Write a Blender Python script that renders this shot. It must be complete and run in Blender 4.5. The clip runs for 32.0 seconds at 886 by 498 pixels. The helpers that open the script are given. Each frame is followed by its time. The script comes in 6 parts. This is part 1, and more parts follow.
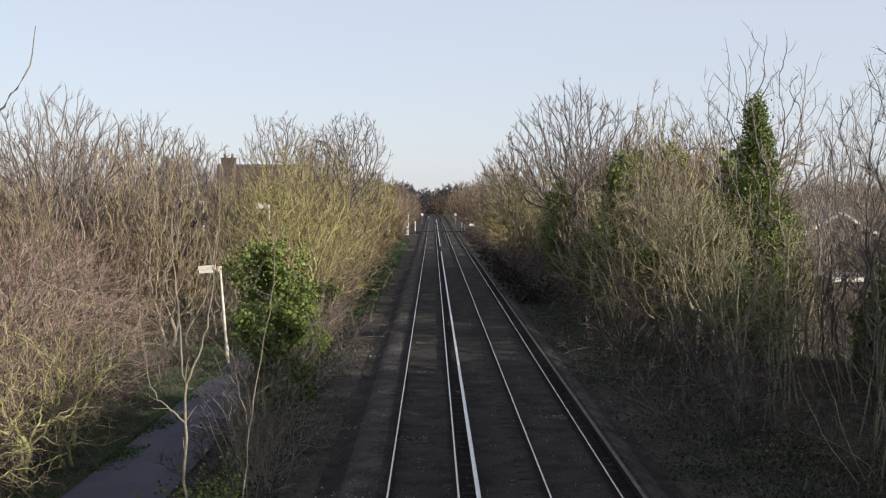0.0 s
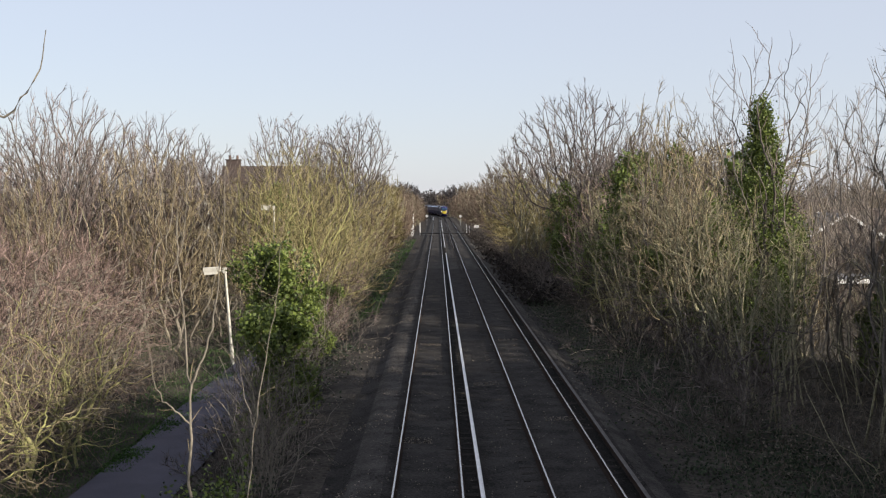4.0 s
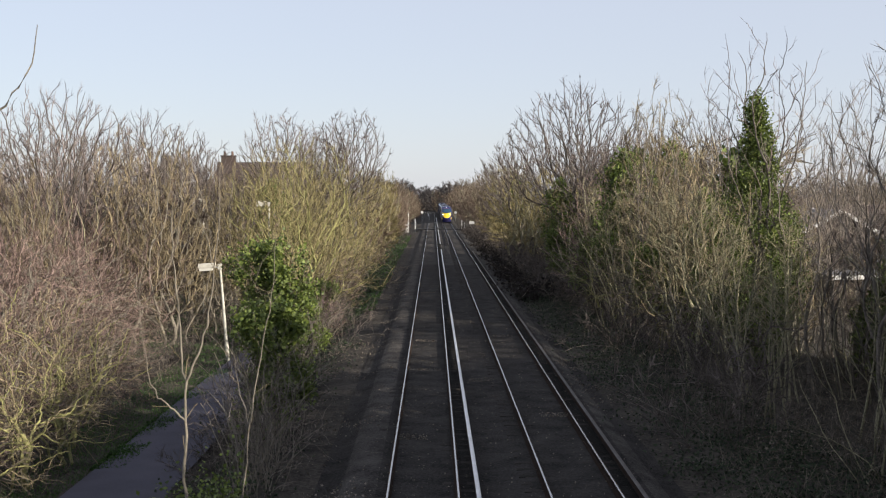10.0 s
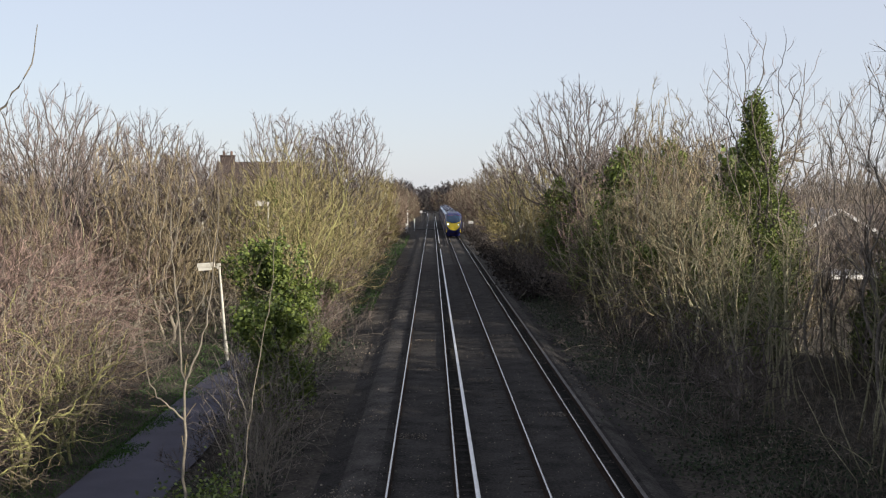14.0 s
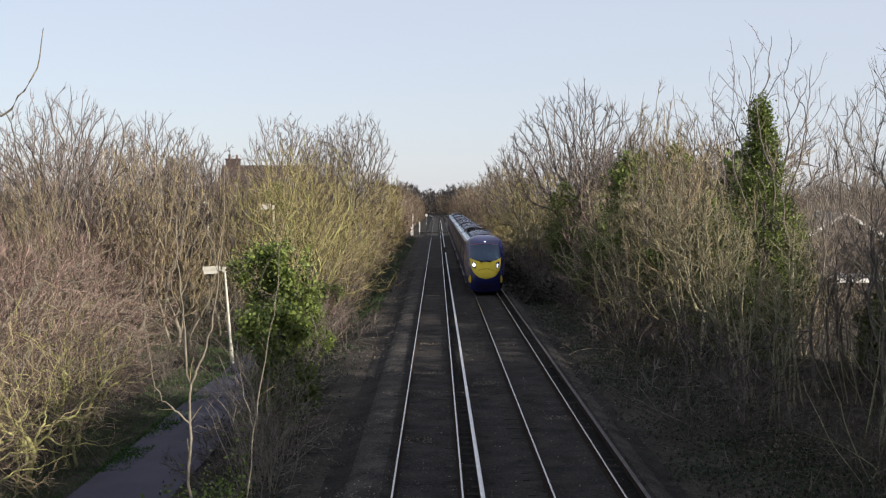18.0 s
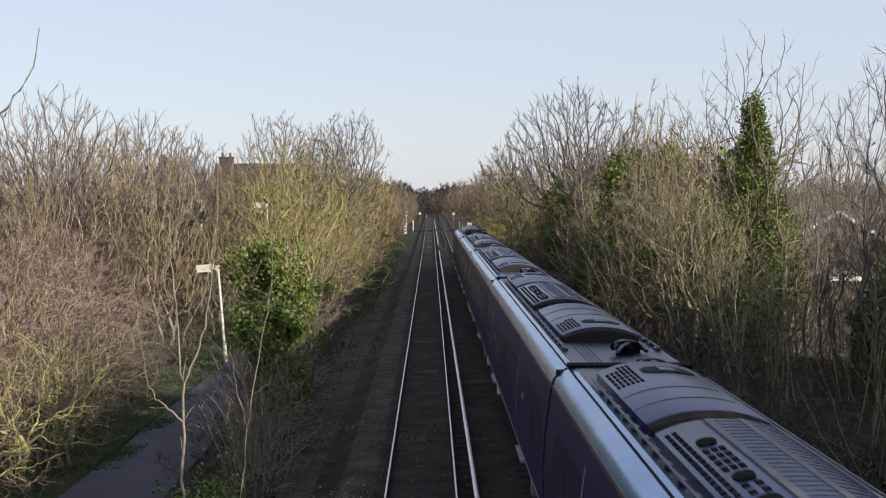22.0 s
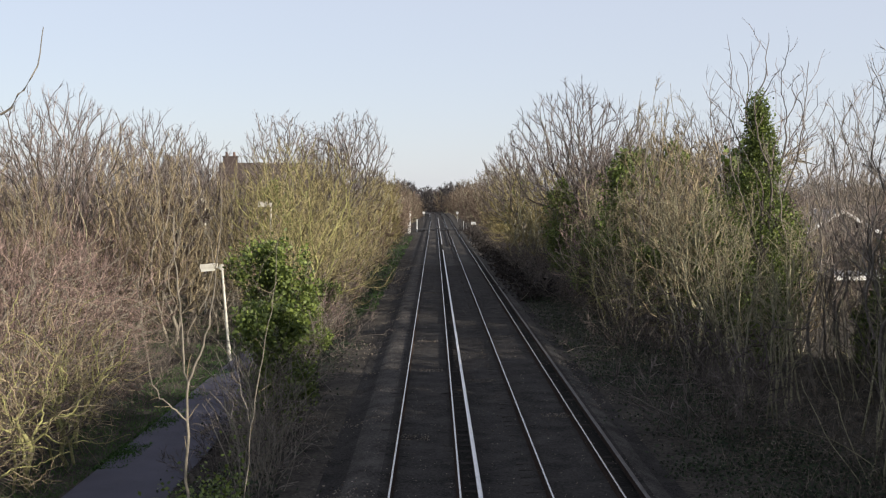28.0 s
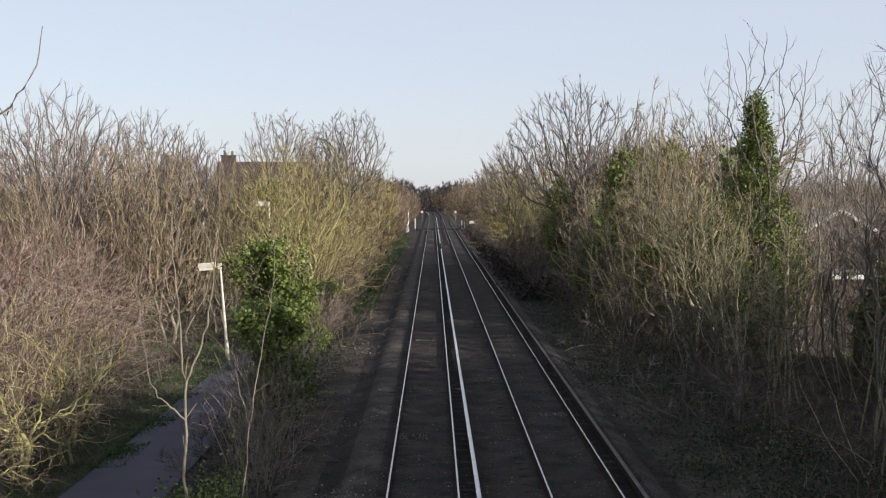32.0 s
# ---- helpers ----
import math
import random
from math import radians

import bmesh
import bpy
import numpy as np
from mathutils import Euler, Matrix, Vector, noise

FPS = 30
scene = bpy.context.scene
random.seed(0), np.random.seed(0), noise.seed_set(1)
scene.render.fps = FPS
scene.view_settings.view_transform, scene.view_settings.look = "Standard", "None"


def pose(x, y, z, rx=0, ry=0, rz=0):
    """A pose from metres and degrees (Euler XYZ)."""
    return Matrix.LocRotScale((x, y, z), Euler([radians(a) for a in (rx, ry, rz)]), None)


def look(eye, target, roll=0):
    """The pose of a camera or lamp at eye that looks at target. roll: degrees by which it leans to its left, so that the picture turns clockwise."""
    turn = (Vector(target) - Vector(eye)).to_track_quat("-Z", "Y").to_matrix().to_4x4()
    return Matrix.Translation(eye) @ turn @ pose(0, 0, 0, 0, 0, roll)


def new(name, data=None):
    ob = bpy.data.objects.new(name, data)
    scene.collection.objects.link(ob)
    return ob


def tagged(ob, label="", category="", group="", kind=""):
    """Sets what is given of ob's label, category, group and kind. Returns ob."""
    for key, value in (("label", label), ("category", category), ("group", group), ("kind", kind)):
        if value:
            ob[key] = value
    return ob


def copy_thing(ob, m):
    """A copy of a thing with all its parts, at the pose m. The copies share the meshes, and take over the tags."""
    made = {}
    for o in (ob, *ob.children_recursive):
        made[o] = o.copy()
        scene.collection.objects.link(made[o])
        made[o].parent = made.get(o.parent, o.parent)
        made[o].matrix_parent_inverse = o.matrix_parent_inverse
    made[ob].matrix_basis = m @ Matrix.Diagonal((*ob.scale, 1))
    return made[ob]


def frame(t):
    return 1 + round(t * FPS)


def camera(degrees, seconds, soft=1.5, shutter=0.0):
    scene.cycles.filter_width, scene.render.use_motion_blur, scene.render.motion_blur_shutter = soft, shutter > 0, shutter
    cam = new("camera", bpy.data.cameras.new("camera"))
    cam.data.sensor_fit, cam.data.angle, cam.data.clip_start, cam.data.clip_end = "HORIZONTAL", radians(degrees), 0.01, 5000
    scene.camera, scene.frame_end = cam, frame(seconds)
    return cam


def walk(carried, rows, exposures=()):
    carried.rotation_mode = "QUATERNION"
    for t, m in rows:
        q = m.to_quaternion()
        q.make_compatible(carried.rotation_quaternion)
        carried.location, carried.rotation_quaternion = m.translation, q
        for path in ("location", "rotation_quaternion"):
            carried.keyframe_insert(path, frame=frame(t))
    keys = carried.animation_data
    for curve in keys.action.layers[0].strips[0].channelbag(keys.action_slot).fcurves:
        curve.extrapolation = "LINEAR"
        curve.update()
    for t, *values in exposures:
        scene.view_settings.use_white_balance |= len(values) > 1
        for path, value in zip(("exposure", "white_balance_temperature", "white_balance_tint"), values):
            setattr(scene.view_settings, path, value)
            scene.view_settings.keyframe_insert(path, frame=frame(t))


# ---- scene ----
# The camera stands still on a bridge over the tracks and sways a little.
EYE = (0.0, 0.0, 6.3)
cam = camera(42.81, 32.0, soft=1.22, shutter=0.12)
walk(cam, [(t, pose(*EYE, 90 - tilt, 0, -turn)) for t, turn, tilt in (
    (0, 0.516, 2.605), (0.5, 0.454, 2.562), (1, 0.384, 2.562), (1.5, 0.339, 2.517),
    (2, 0.252, 2.517), (2.5, 0.269, 2.518), (3, 0.269, 2.474), (3.5, 0.295, 2.526),
    (5.5, 0.129, 2.474), (6, 0.121, 2.439), (6.5, 0.165, 2.517), (7, 0.278, 2.561),
    (7.5, 0.340, 2.605), (8, 0.384, 2.649), (8.5, 0.427, 2.649), (9, 0.472, 2.691),
    (9.5, 0.498, 2.691), (10, 0.516, 2.718), (10.5, 0.516, 2.737), (11, 0.524, 2.737),
    (11.5, 0.559, 2.737), (12, 0.559, 2.737), (12.5, 0.559, 2.737), (13, 0.559, 2.737),
    (13.5, 0.559, 2.737), (14, 0.559, 2.737), (14.5, 0.559, 2.737), (16.5, 0.427, 2.597),
    (17, 0.384, 2.561), (17.5, 0.339, 2.517), (18, 0.296, 2.562), (18.5, 0.244, 2.562),
    (19, 0.252, 2.544), (19.5, 0.304, 2.474), (20, 0.384, 2.561), (20.5, 0.471, 2.605),
    (21, 0.516, 2.562), (21.5, 0.559, 2.614), (22, 0.620, 2.650), (22.5, 0.647, 2.691),
    (23, 0.647, 2.737), (23.5, 0.647, 2.763), (24, 0.655, 2.781), (24.5, 0.664, 2.824),
    (25, 0.603, 2.781), (25.5, 0.559, 2.745), (27.5, 0.384, 2.691), (28, 0.427, 2.691),
    (28.5, 0.375, 2.639), (29, 0.384, 2.658), (29.5, 0.427, 2.691), (30, 0.453, 2.691),
    (30.5, 0.471, 2.691), (31, 0.516, 2.737), (31.5, 0.516, 2.737), (32, 0.516, 2.737),
)])

# ---- light: low sun behind and to the right, pale sky ----
SUN_TURN, SUN_UP = 58.0, 21.0          # degrees to the right of straight behind, and above the horizon
sun_way = Vector((math.sin(radians(SUN_TURN)) * math.cos(radians(SUN_UP)), -math.cos(radians(SUN_TURN)) * math.cos(radians(SUN_UP)), math.sin(radians(SUN_UP))))
sun = new("sun", bpy.data.lights.new("sun", "SUN"))
sun.data.energy, sun.data.angle, sun.data.color = 4.6, radians(0.6), (1.0, 0.91, 0.78)
sun.matrix_world = look(sun_way * 100, (0, 0, 0))
world = bpy.data.worlds.new("sky")
scene.world = world
world.use_nodes = True
wt = world.node_tree
sky = wt.nodes.new("ShaderNodeTexSky")
sky.sky_type, sky.sun_disc = "NISHITA", False
sky.sun_elevation, sky.sun_rotation = radians(SUN_UP), radians(180 - SUN_TURN)
sky.air_density, sky.dust_density, sky.ozone_density = 1.0, 0.6, 3.0
back = wt.nodes["Background"]
back.inputs["Strength"].default_value = 0.0715
veil = wt.nodes.new("ShaderNodeMix")        # thin high cloud over the whole sky
veil.data_type = "RGBA"
veil.inputs[0].default_value = 0.68
veil.inputs[7].default_value = (5.5, 5.65, 6.4, 1)
wt.links.new(sky.outputs["Color"], veil.inputs[6])
wt.links.new(veil.outputs[2], back.inputs["Color"])
scene.view_settings.exposure = 0.98


# ---- materials ----
def material(name, low, high, rough=0.8, scale=3.0, fine=40.0, bump=0.3, metal=0.0, spread=0.0, gloss=0.5, depth=0.02):
    """Two colours mixed by a coarse and a fine noise, with fine relief; spread shifts the brightness object by object."""
    m = bpy.data.materials.new(name)
    m.use_nodes = True
    t = m.node_tree
    b = t.nodes["Principled BSDF"]
    co = t.nodes.new("ShaderNodeTexCoord")
    n1, n2 = t.nodes.new("ShaderNodeTexNoise"), t.nodes.new("ShaderNodeTexNoise")
    n1.inputs["Scale"].default_value, n2.inputs["Scale"].default_value = scale, fine
    n1.inputs["Detail"].default_value, n2.inputs["Detail"].default_value = 4, 3
    for n in (n1, n2):
        t.links.new(co.outputs["Object"], n.inputs["Vector"])
    add = t.nodes.new("ShaderNodeMath")
    add.operation = "ADD"
    t.links.new(n1.outputs["Fac"], add.inputs[0])
    t.links.new(n2.outputs["Fac"], add.inputs[1])
    span = t.nodes.new("ShaderNodeMapRange")
    span.inputs["From Min"].default_value, span.inputs["From Max"].default_value = 0.7, 1.3
    t.links.new(add.outputs[0], span.inputs["Value"])
    mix = t.nodes.new("ShaderNodeMix")
    mix.data_type = "RGBA"
    mix.inputs[6].default_value, mix.inputs[7].default_value = (*low, 1), (*high, 1)
    t.links.new(span.outputs[0], mix.inputs[0])
    colour = mix.outputs[2]
    if spread:
        info, hsv = t.nodes.new("ShaderNodeObjectInfo"), t.nodes.new("ShaderNodeHueSaturation")
        r = t.nodes.new("ShaderNodeMapRange")
        r.inputs["To Min"].default_value, r.inputs["To Max"].default_value = 1 - spread, 1 + spread
        t.links.new(info.outputs["Random"], r.inputs["Value"])
        t.links.new(r.outputs[0], hsv.inputs["Value"])
        t.links.new(colour, hsv.inputs["Color"])
        colour = hsv.outputs[0]
    t.links.new(colour, b.inputs["Base Color"])
    b.inputs["Roughness"].default_value, b.inputs["Metallic"].default_value = rough, metal
    b.inputs["Specular IOR Level"].default_value = gloss
    if bump:
        bp = t.nodes.new("ShaderNodeBump")
        bp.inputs["Strength"].default_value, bp.inputs["Distance"].default_value = bump, depth
        t.links.new(n2.outputs["Fac"], bp.inputs["Height"])
        t.links.new(bp.outputs[0], b.inputs["Normal"])
    return m


def leafy(name, low, high, rough=0.55, gloss=0.35):
    """Leaves: the tint changes from leaf to leaf, and some light comes through."""
    m = bpy.data.materials.new(name)
    m.use_nodes = True
    t = m.node_tree
    b = t.nodes["Principled BSDF"]
    geo, mix = t.nodes.new("ShaderNodeNewGeometry"), t.nodes.new("ShaderNodeMix")
    mix.data_type = "RGBA"
    mix.inputs[6].default_value, mix.inputs[7].default_value = (*low, 1), (*high, 1)
    t.links.new(geo.outputs["Random Per Island"], mix.inputs[0])
    t.links.new(mix.outputs[2], b.inputs["Base Color"])
    b.inputs["Roughness"].default_value, b.inputs["Specular IOR Level"].default_value = rough, gloss
    thin, both = t.nodes.new("ShaderNodeBsdfTranslucent"), t.nodes.new("ShaderNodeMixShader")
    t.links.new(mix.outputs[2], thin.inputs["Color"])
    both.inputs[0].default_value = 0.22
    t.links.new(b.outputs[0], both.inputs[1])
    t.links.new(thin.outputs[0], both.inputs[2])
    t.links.new(both.outputs[0], t.nodes["Material Output"].inputs["Surface"])
    return m


def twiggy(name, low, high, rough=0.85):
    """Bark of thin twigs: the tint changes from twig to twig and from tree to tree."""
    m = bpy.data.materials.new(name)
    m.use_nodes = True
    t = m.node_tree
    b = t.nodes["Principled BSDF"]
    geo, mix = t.nodes.new("ShaderNodeNewGeometry"), t.nodes.new("ShaderNodeMix")
    mix.data_type = "RGBA"
    mix.inputs[6].default_value, mix.inputs[7].default_value = (*low, 1), (*high, 1)
    t.links.new(geo.outputs["Random Per Island"], mix.inputs[0])
    info, hsv = t.nodes.new("ShaderNodeObjectInfo"), t.nodes.new("ShaderNodeHueSaturation")
    r = t.nodes.new("ShaderNodeMapRange")
    r.inputs["To Min"].default_value, r.inputs["To Max"].default_value = 0.75, 1.25
    t.links.new(info.outputs["Random"], r.inputs["Value"])
    t.links.new(r.outputs[0], hsv.inputs["Value"])
    t.links.new(mix.outputs[2], hsv.inputs["Color"])
    t.links.new(hsv.outputs[0], b.inputs["Base Color"])
    b.inputs["Roughness"].default_value, b.inputs["Specular IOR Level"].default_value = rough, 0.2
    return m


def glowing(name, colour, strength):
    m = bpy.data.materials.new(name)
    m.use_nodes = True
    b = m.node_tree.nodes["Principled BSDF"]
    b.inputs["Base Color"].default_value = (*colour, 1)
    b.inputs["Emission Color"].default_value = (*colour, 1)
    b.inputs["Emission Strength"].default_value = strength
    return m


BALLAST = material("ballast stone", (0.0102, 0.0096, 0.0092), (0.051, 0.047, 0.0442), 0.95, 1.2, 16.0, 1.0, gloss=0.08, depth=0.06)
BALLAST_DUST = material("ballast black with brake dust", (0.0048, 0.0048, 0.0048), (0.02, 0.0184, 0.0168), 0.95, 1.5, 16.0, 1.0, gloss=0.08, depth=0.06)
BALLAST_PALE = material("paler ballast of shoulder and brightened far bed", (0.0175, 0.0164, 0.0156), (0.084, 0.077, 0.071), 0.95, 1.2, 16.0, 1.0, gloss=0.08, depth=0.06)
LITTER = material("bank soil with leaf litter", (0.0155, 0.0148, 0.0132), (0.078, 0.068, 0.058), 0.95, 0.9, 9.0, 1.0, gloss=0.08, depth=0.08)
ASPHALT = material("asphalt of the footpath", (0.036, 0.035, 0.050), (0.069, 0.067, 0.092), 0.85, 0.8, 60.0, 0.3, gloss=0.3, depth=0.01)
RAIL_TOP = material("polished rail head", (0.36, 0.35, 0.33), (0.5, 0.48, 0.46), 0.24, 2.0, 30.0, 0.05, metal=0.7)
RAIL_SIDE = material("rusty rail web", (0.014, 0.0095, 0.008), (0.034, 0.023, 0.017), 0.95, 4.0, 40.0, 0.15, gloss=0.08, depth=0.005)
CONDUCTOR_TOP = material("worn conductor rail", (0.55, 0.55, 0.55), (0.75, 0.74, 0.73), 0.42, 2.0, 20.0, 0.05, metal=0.7)
CONDUCTOR_DULL = material("dull conductor rail", (0.06, 0.055, 0.052), (0.13, 0.12, 0.115), 0.7, 2.0, 20.0, 0.1, metal=0.4, gloss=0.2)
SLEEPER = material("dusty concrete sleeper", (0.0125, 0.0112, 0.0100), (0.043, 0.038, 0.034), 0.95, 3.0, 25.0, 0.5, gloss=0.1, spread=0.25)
POT = material("white insulator", (0.5, 0.48, 0.44), (0.7, 0.68, 0.64), 0.5, 4.0, 30.0, 0.1)
TIMBER = material("dark crossing boards", (0.008, 0.0075, 0.007), (0.022, 0.02, 0.018), 0.9, 3.0, 30.0, 0.4)
WHITE = material("white paint", (0.62, 0.61, 0.59), (0.76, 0.75, 0.735), 0.5, 2.0, 20.0, 0.05)
POST = material("weathered cream lamp post paint", (0.36, 0.3456, 0.288), (0.5328, 0.5112, 0.4464), 0.6, 1.5, 20.0, 0.1)
LENS = material("milky lamp bowl", (0.465, 0.45, 0.39), (0.6, 0.585, 0.525), 0.35, 3.0, 20.0, 0.0)
GREY_METAL = material("galvanised steel", (0.2, 0.2, 0.2), (0.34, 0.34, 0.34), 0.5, 3.0, 25.0, 0.1, metal=0.6)
BRICK = material("weathered red-brown brick", (0.036, 0.027, 0.024), (0.075, 0.052, 0.044), 0.9, 1.0, 14.0, 0.4)
ROOF_TILE = material("brown roof tile", (0.026, 0.020, 0.018), (0.062, 0.042, 0.034), 0.9, 0.8, 7.0, 0.5)
SLATE = material("grey roof slate", (0.09, 0.09, 0.095), (0.17, 0.165, 0.165), 0.8, 0.8, 7.0, 0.4)
RENDER_WALL = material("pale rendered wall", (0.35, 0.329, 0.294), (0.476, 0.455, 0.42), 0.9, 0.6, 12.0, 0.2)
CLAY = material("clay chimney pot", (0.08, 0.05, 0.04), (0.15, 0.09, 0.07), 0.85, 3.0, 20.0, 0.1)
WINDOW_GLASS = material("dark window glass", (0.02, 0.024, 0.03), (0.04, 0.045, 0.05), 0.08, 1.0, 5.0, 0.0)

BARK = material("grey-brown bark", (0.06037, 0.05175, 0.04312), (0.1898, 0.1639, 0.138), 0.95, 2.0, 18.0, 0.6, spread=0.15)
BARK_LICHEN = material("lichen-covered bark", (0.11, 0.10, 0.062), (0.38, 0.35, 0.225), 0.95, 1.5, 14.0, 0.6, spread=0.15)
BARK_YELLOW = material("bark yellow-green with lichen", (0.10, 0.096, 0.038), (0.345, 0.33, 0.13), 0.95, 1.5, 14.0, 0.6, spread=0.15)
BARK_PALE = material("pale smooth bark", (0.108, 0.0936, 0.072), (0.2376, 0.2088, 0.1656), 0.9, 2.0, 18.0, 0.4, spread=0.1)
TWIG_GREY = twiggy("grey-brown twigs", (0.04, 0.033, 0.028), (0.30, 0.255, 0.22))
TWIG_RED = twiggy("reddish twigs", (0.038, 0.026, 0.023), (0.305, 0.218, 0.188))
TWIG_TAN = twiggy("tan twigs", (0.048, 0.038, 0.024), (0.37, 0.302, 0.19))
TWIG_DUSK = twiggy("dark grey-mauve twigs", (0.042, 0.034, 0.031), (0.24, 0.197, 0.18))
# Narrow tone range in the next two paints distance haze into the far rows.
TWIG_MOSS = twiggy("olive twigs softened for haze", (0.12, 0.099, 0.046), (0.285, 0.24, 0.112))
TWIG_SOFT = twiggy("brown twigs softened for haze", (0.09, 0.073, 0.052), (0.21, 0.172, 0.125))
# Dimness and grey haze of the distance are put into this twig colour.
TWIG_FAR = twiggy("far twigs dimmed for haze and shade", (0.034, 0.031, 0.033), (0.10, 0.09, 0.092))
TWIG_OLIVE = twiggy("olive-brown twigs", (0.05, 0.042, 0.02), (0.35, 0.298, 0.152))
TWIG_RUST = twiggy("rust-brown twigs", (0.085, 0.062, 0.047), (0.20, 0.15, 0.113))
TWIG_PALE = twiggy("pale lichened twigs", (0.10, 0.09, 0.054), (0.33, 0.30, 0.18))
# The next two twig colours are darkened to stand for shade on the banks.
TWIG_BANK = twiggy("brown twigs darkened for shade", (0.032, 0.0276, 0.0224), (0.16, 0.14, 0.112))
TWIG_DARK = twiggy("scrub twigs darkened for shade", (0.03, 0.026, 0.024), (0.15, 0.125, 0.112))
IVY = leafy("ivy leaves", (0.03, 0.052, 0.012), (0.18, 0.225, 0.05))
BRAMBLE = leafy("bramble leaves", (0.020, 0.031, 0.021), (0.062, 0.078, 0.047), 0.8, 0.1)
DEAD_LEAF = leafy("dead leaves", (0.05, 0.038, 0.027), (0.27, 0.23, 0.19), 0.85)
BLADE = leafy("grass blades", (0.02, 0.05, 0.012), (0.065, 0.125, 0.03), 0.8)
# Leaf colour holds the shade and haze of the far undergrowth.
FAR_DARK = leafy("undergrowth darkened for shade and haze", (0.02, 0.0175, 0.0165), (0.052, 0.045, 0.041), 0.9, 0.1)
STRAW = leafy("dry stalks", (0.042, 0.037, 0.030), (0.20, 0.17, 0.134), 0.9)

TRAIN_BLUE = material("dark blue-violet coach paint", (0.0125, 0.0093, 0.038), (0.0185, 0.0137, 0.05), 0.5, 0.6, 8.0, 0.02, gloss=0.14)
NOSE_BLUE = material("deep blue nose paint", (0.013, 0.016, 0.078), (0.019, 0.022, 0.10), 0.14, 0.6, 8.0, 0.03, gloss=0.5)
TRAIN_ROOF = material("silver-blue roof edge paint", (0.15, 0.245, 0.44), (0.23, 0.345, 0.55), 0.2, 0.6, 9.0, 0.05, metal=0.65)
TRAIN_POD = material("dusty blue-grey roof pod", (0.021, 0.033, 0.094), (0.038, 0.055, 0.138), 0.3, 0.9, 12.0, 0.1, metal=0.62, gloss=0.25)
TRAIN_STRIPE = material("pale pod strip", (0.075, 0.078, 0.098), (0.105, 0.108, 0.13), 0.55, 0.9, 12.0, 0.05)
TRAIN_BLACK = material("black vent opening", (0.003, 0.003, 0.003), (0.006, 0.006, 0.006), 0.9, 1.5, 16.0, 0.0, gloss=0.1)
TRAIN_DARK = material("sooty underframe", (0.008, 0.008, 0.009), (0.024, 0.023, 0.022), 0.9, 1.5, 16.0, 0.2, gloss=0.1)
TRAIN_DECK = material("dirty roof deck", (0.010, 0.019, 0.044), (0.026, 0.042, 0.084), 0.36, 1.2, 14.0, 0.2)
POD_END = material("grey-brown cover end", (0.014, 0.0135, 0.015), (0.034, 0.031, 0.033), 0.8, 1.5, 16.0, 0.2, gloss=0.15)
TRAIN_YELLOW = material("warning yellow paint", (0.60, 0.45, 0.028), (0.69, 0.52, 0.04), 0.5, 0.8, 9.0, 0.02, gloss=0.3)
TRAIN_GLASS = material("tinted cab glass", (0.014, 0.036, 0.072), (0.022, 0.054, 0.10), 0.06, 0.8, 6.0, 0.0, gloss=0.45)
TRAIN_RED = material("faded red line", (0.30, 0.06, 0.04), (0.4, 0.10, 0.07), 0.5, 2.0, 20.0, 0.0)
TRAIN_GOLD = material("dull copper waist line", (0.07, 0.042, 0.04), (0.11, 0.066, 0.055), 0.45, 1.0, 10.0, 0.0)
TRAIN_LILAC = material("pale lilac door edge", (0.17, 0.16, 0.27), (0.23, 0.22, 0.35), 0.4, 1.0, 10.0, 0.0)
COACH_GLASS = material("dark coach window glass", (0.008, 0.0075, 0.025), (0.0115, 0.0105, 0.032), 0.3, 0.8, 6.0, 0.0, gloss=0.2)
HEADLIGHT = glowing("lit headlamp", (1.0, 0.92, 0.78), 6.0)
ROOF_LAMP = glowing("lit roof lamp", (0.8, 0.86, 1.0), 0.9)
HEADLIGHT_DIM = glowing("dimmed marker lamp", (0.85, 0.87, 0.95), 1.1)


# ---- mesh helpers ----
def quick_mesh(name, verts, faces, mats, smooth=False, slots=None):
    """A mesh from arrays of points and equal-sized faces."""
    verts, faces = np.asarray(verts, dtype=np.float32), np.asarray(faces, dtype=np.int32)
    me = bpy.data.meshes.new(name)
    n, k = faces.shape
    me.vertices.add(len(verts))
    me.vertices.foreach_set("co", verts.ravel())
    me.loops.add(n * k)
    me.loops.foreach_set("vertex_index", faces.ravel())
    me.polygons.add(n)
    me.polygons.foreach_set("loop_start", np.arange(0, n * k, k, dtype=np.int32))
    if slots is not None:
        me.polygons.foreach_set("material_index", np.asarray(slots, dtype=np.int32))
    if smooth:
        me.polygons.foreach_set("use_smooth", np.ones(n, dtype=bool))
    for m in mats if isinstance(mats, (list, tuple)) else [mats]:
        me.materials.append(m)
    me.update(calc_edges=True)
    return me


def under(name, me, parent, label="", m=None):
    """Links mesh data as one part under a thing or a part."""
    ob = new(name, me)
    ob.parent = parent
    if m is not None:
        ob.matrix_basis = m
    if label:
        ob["label"] = label
    return ob


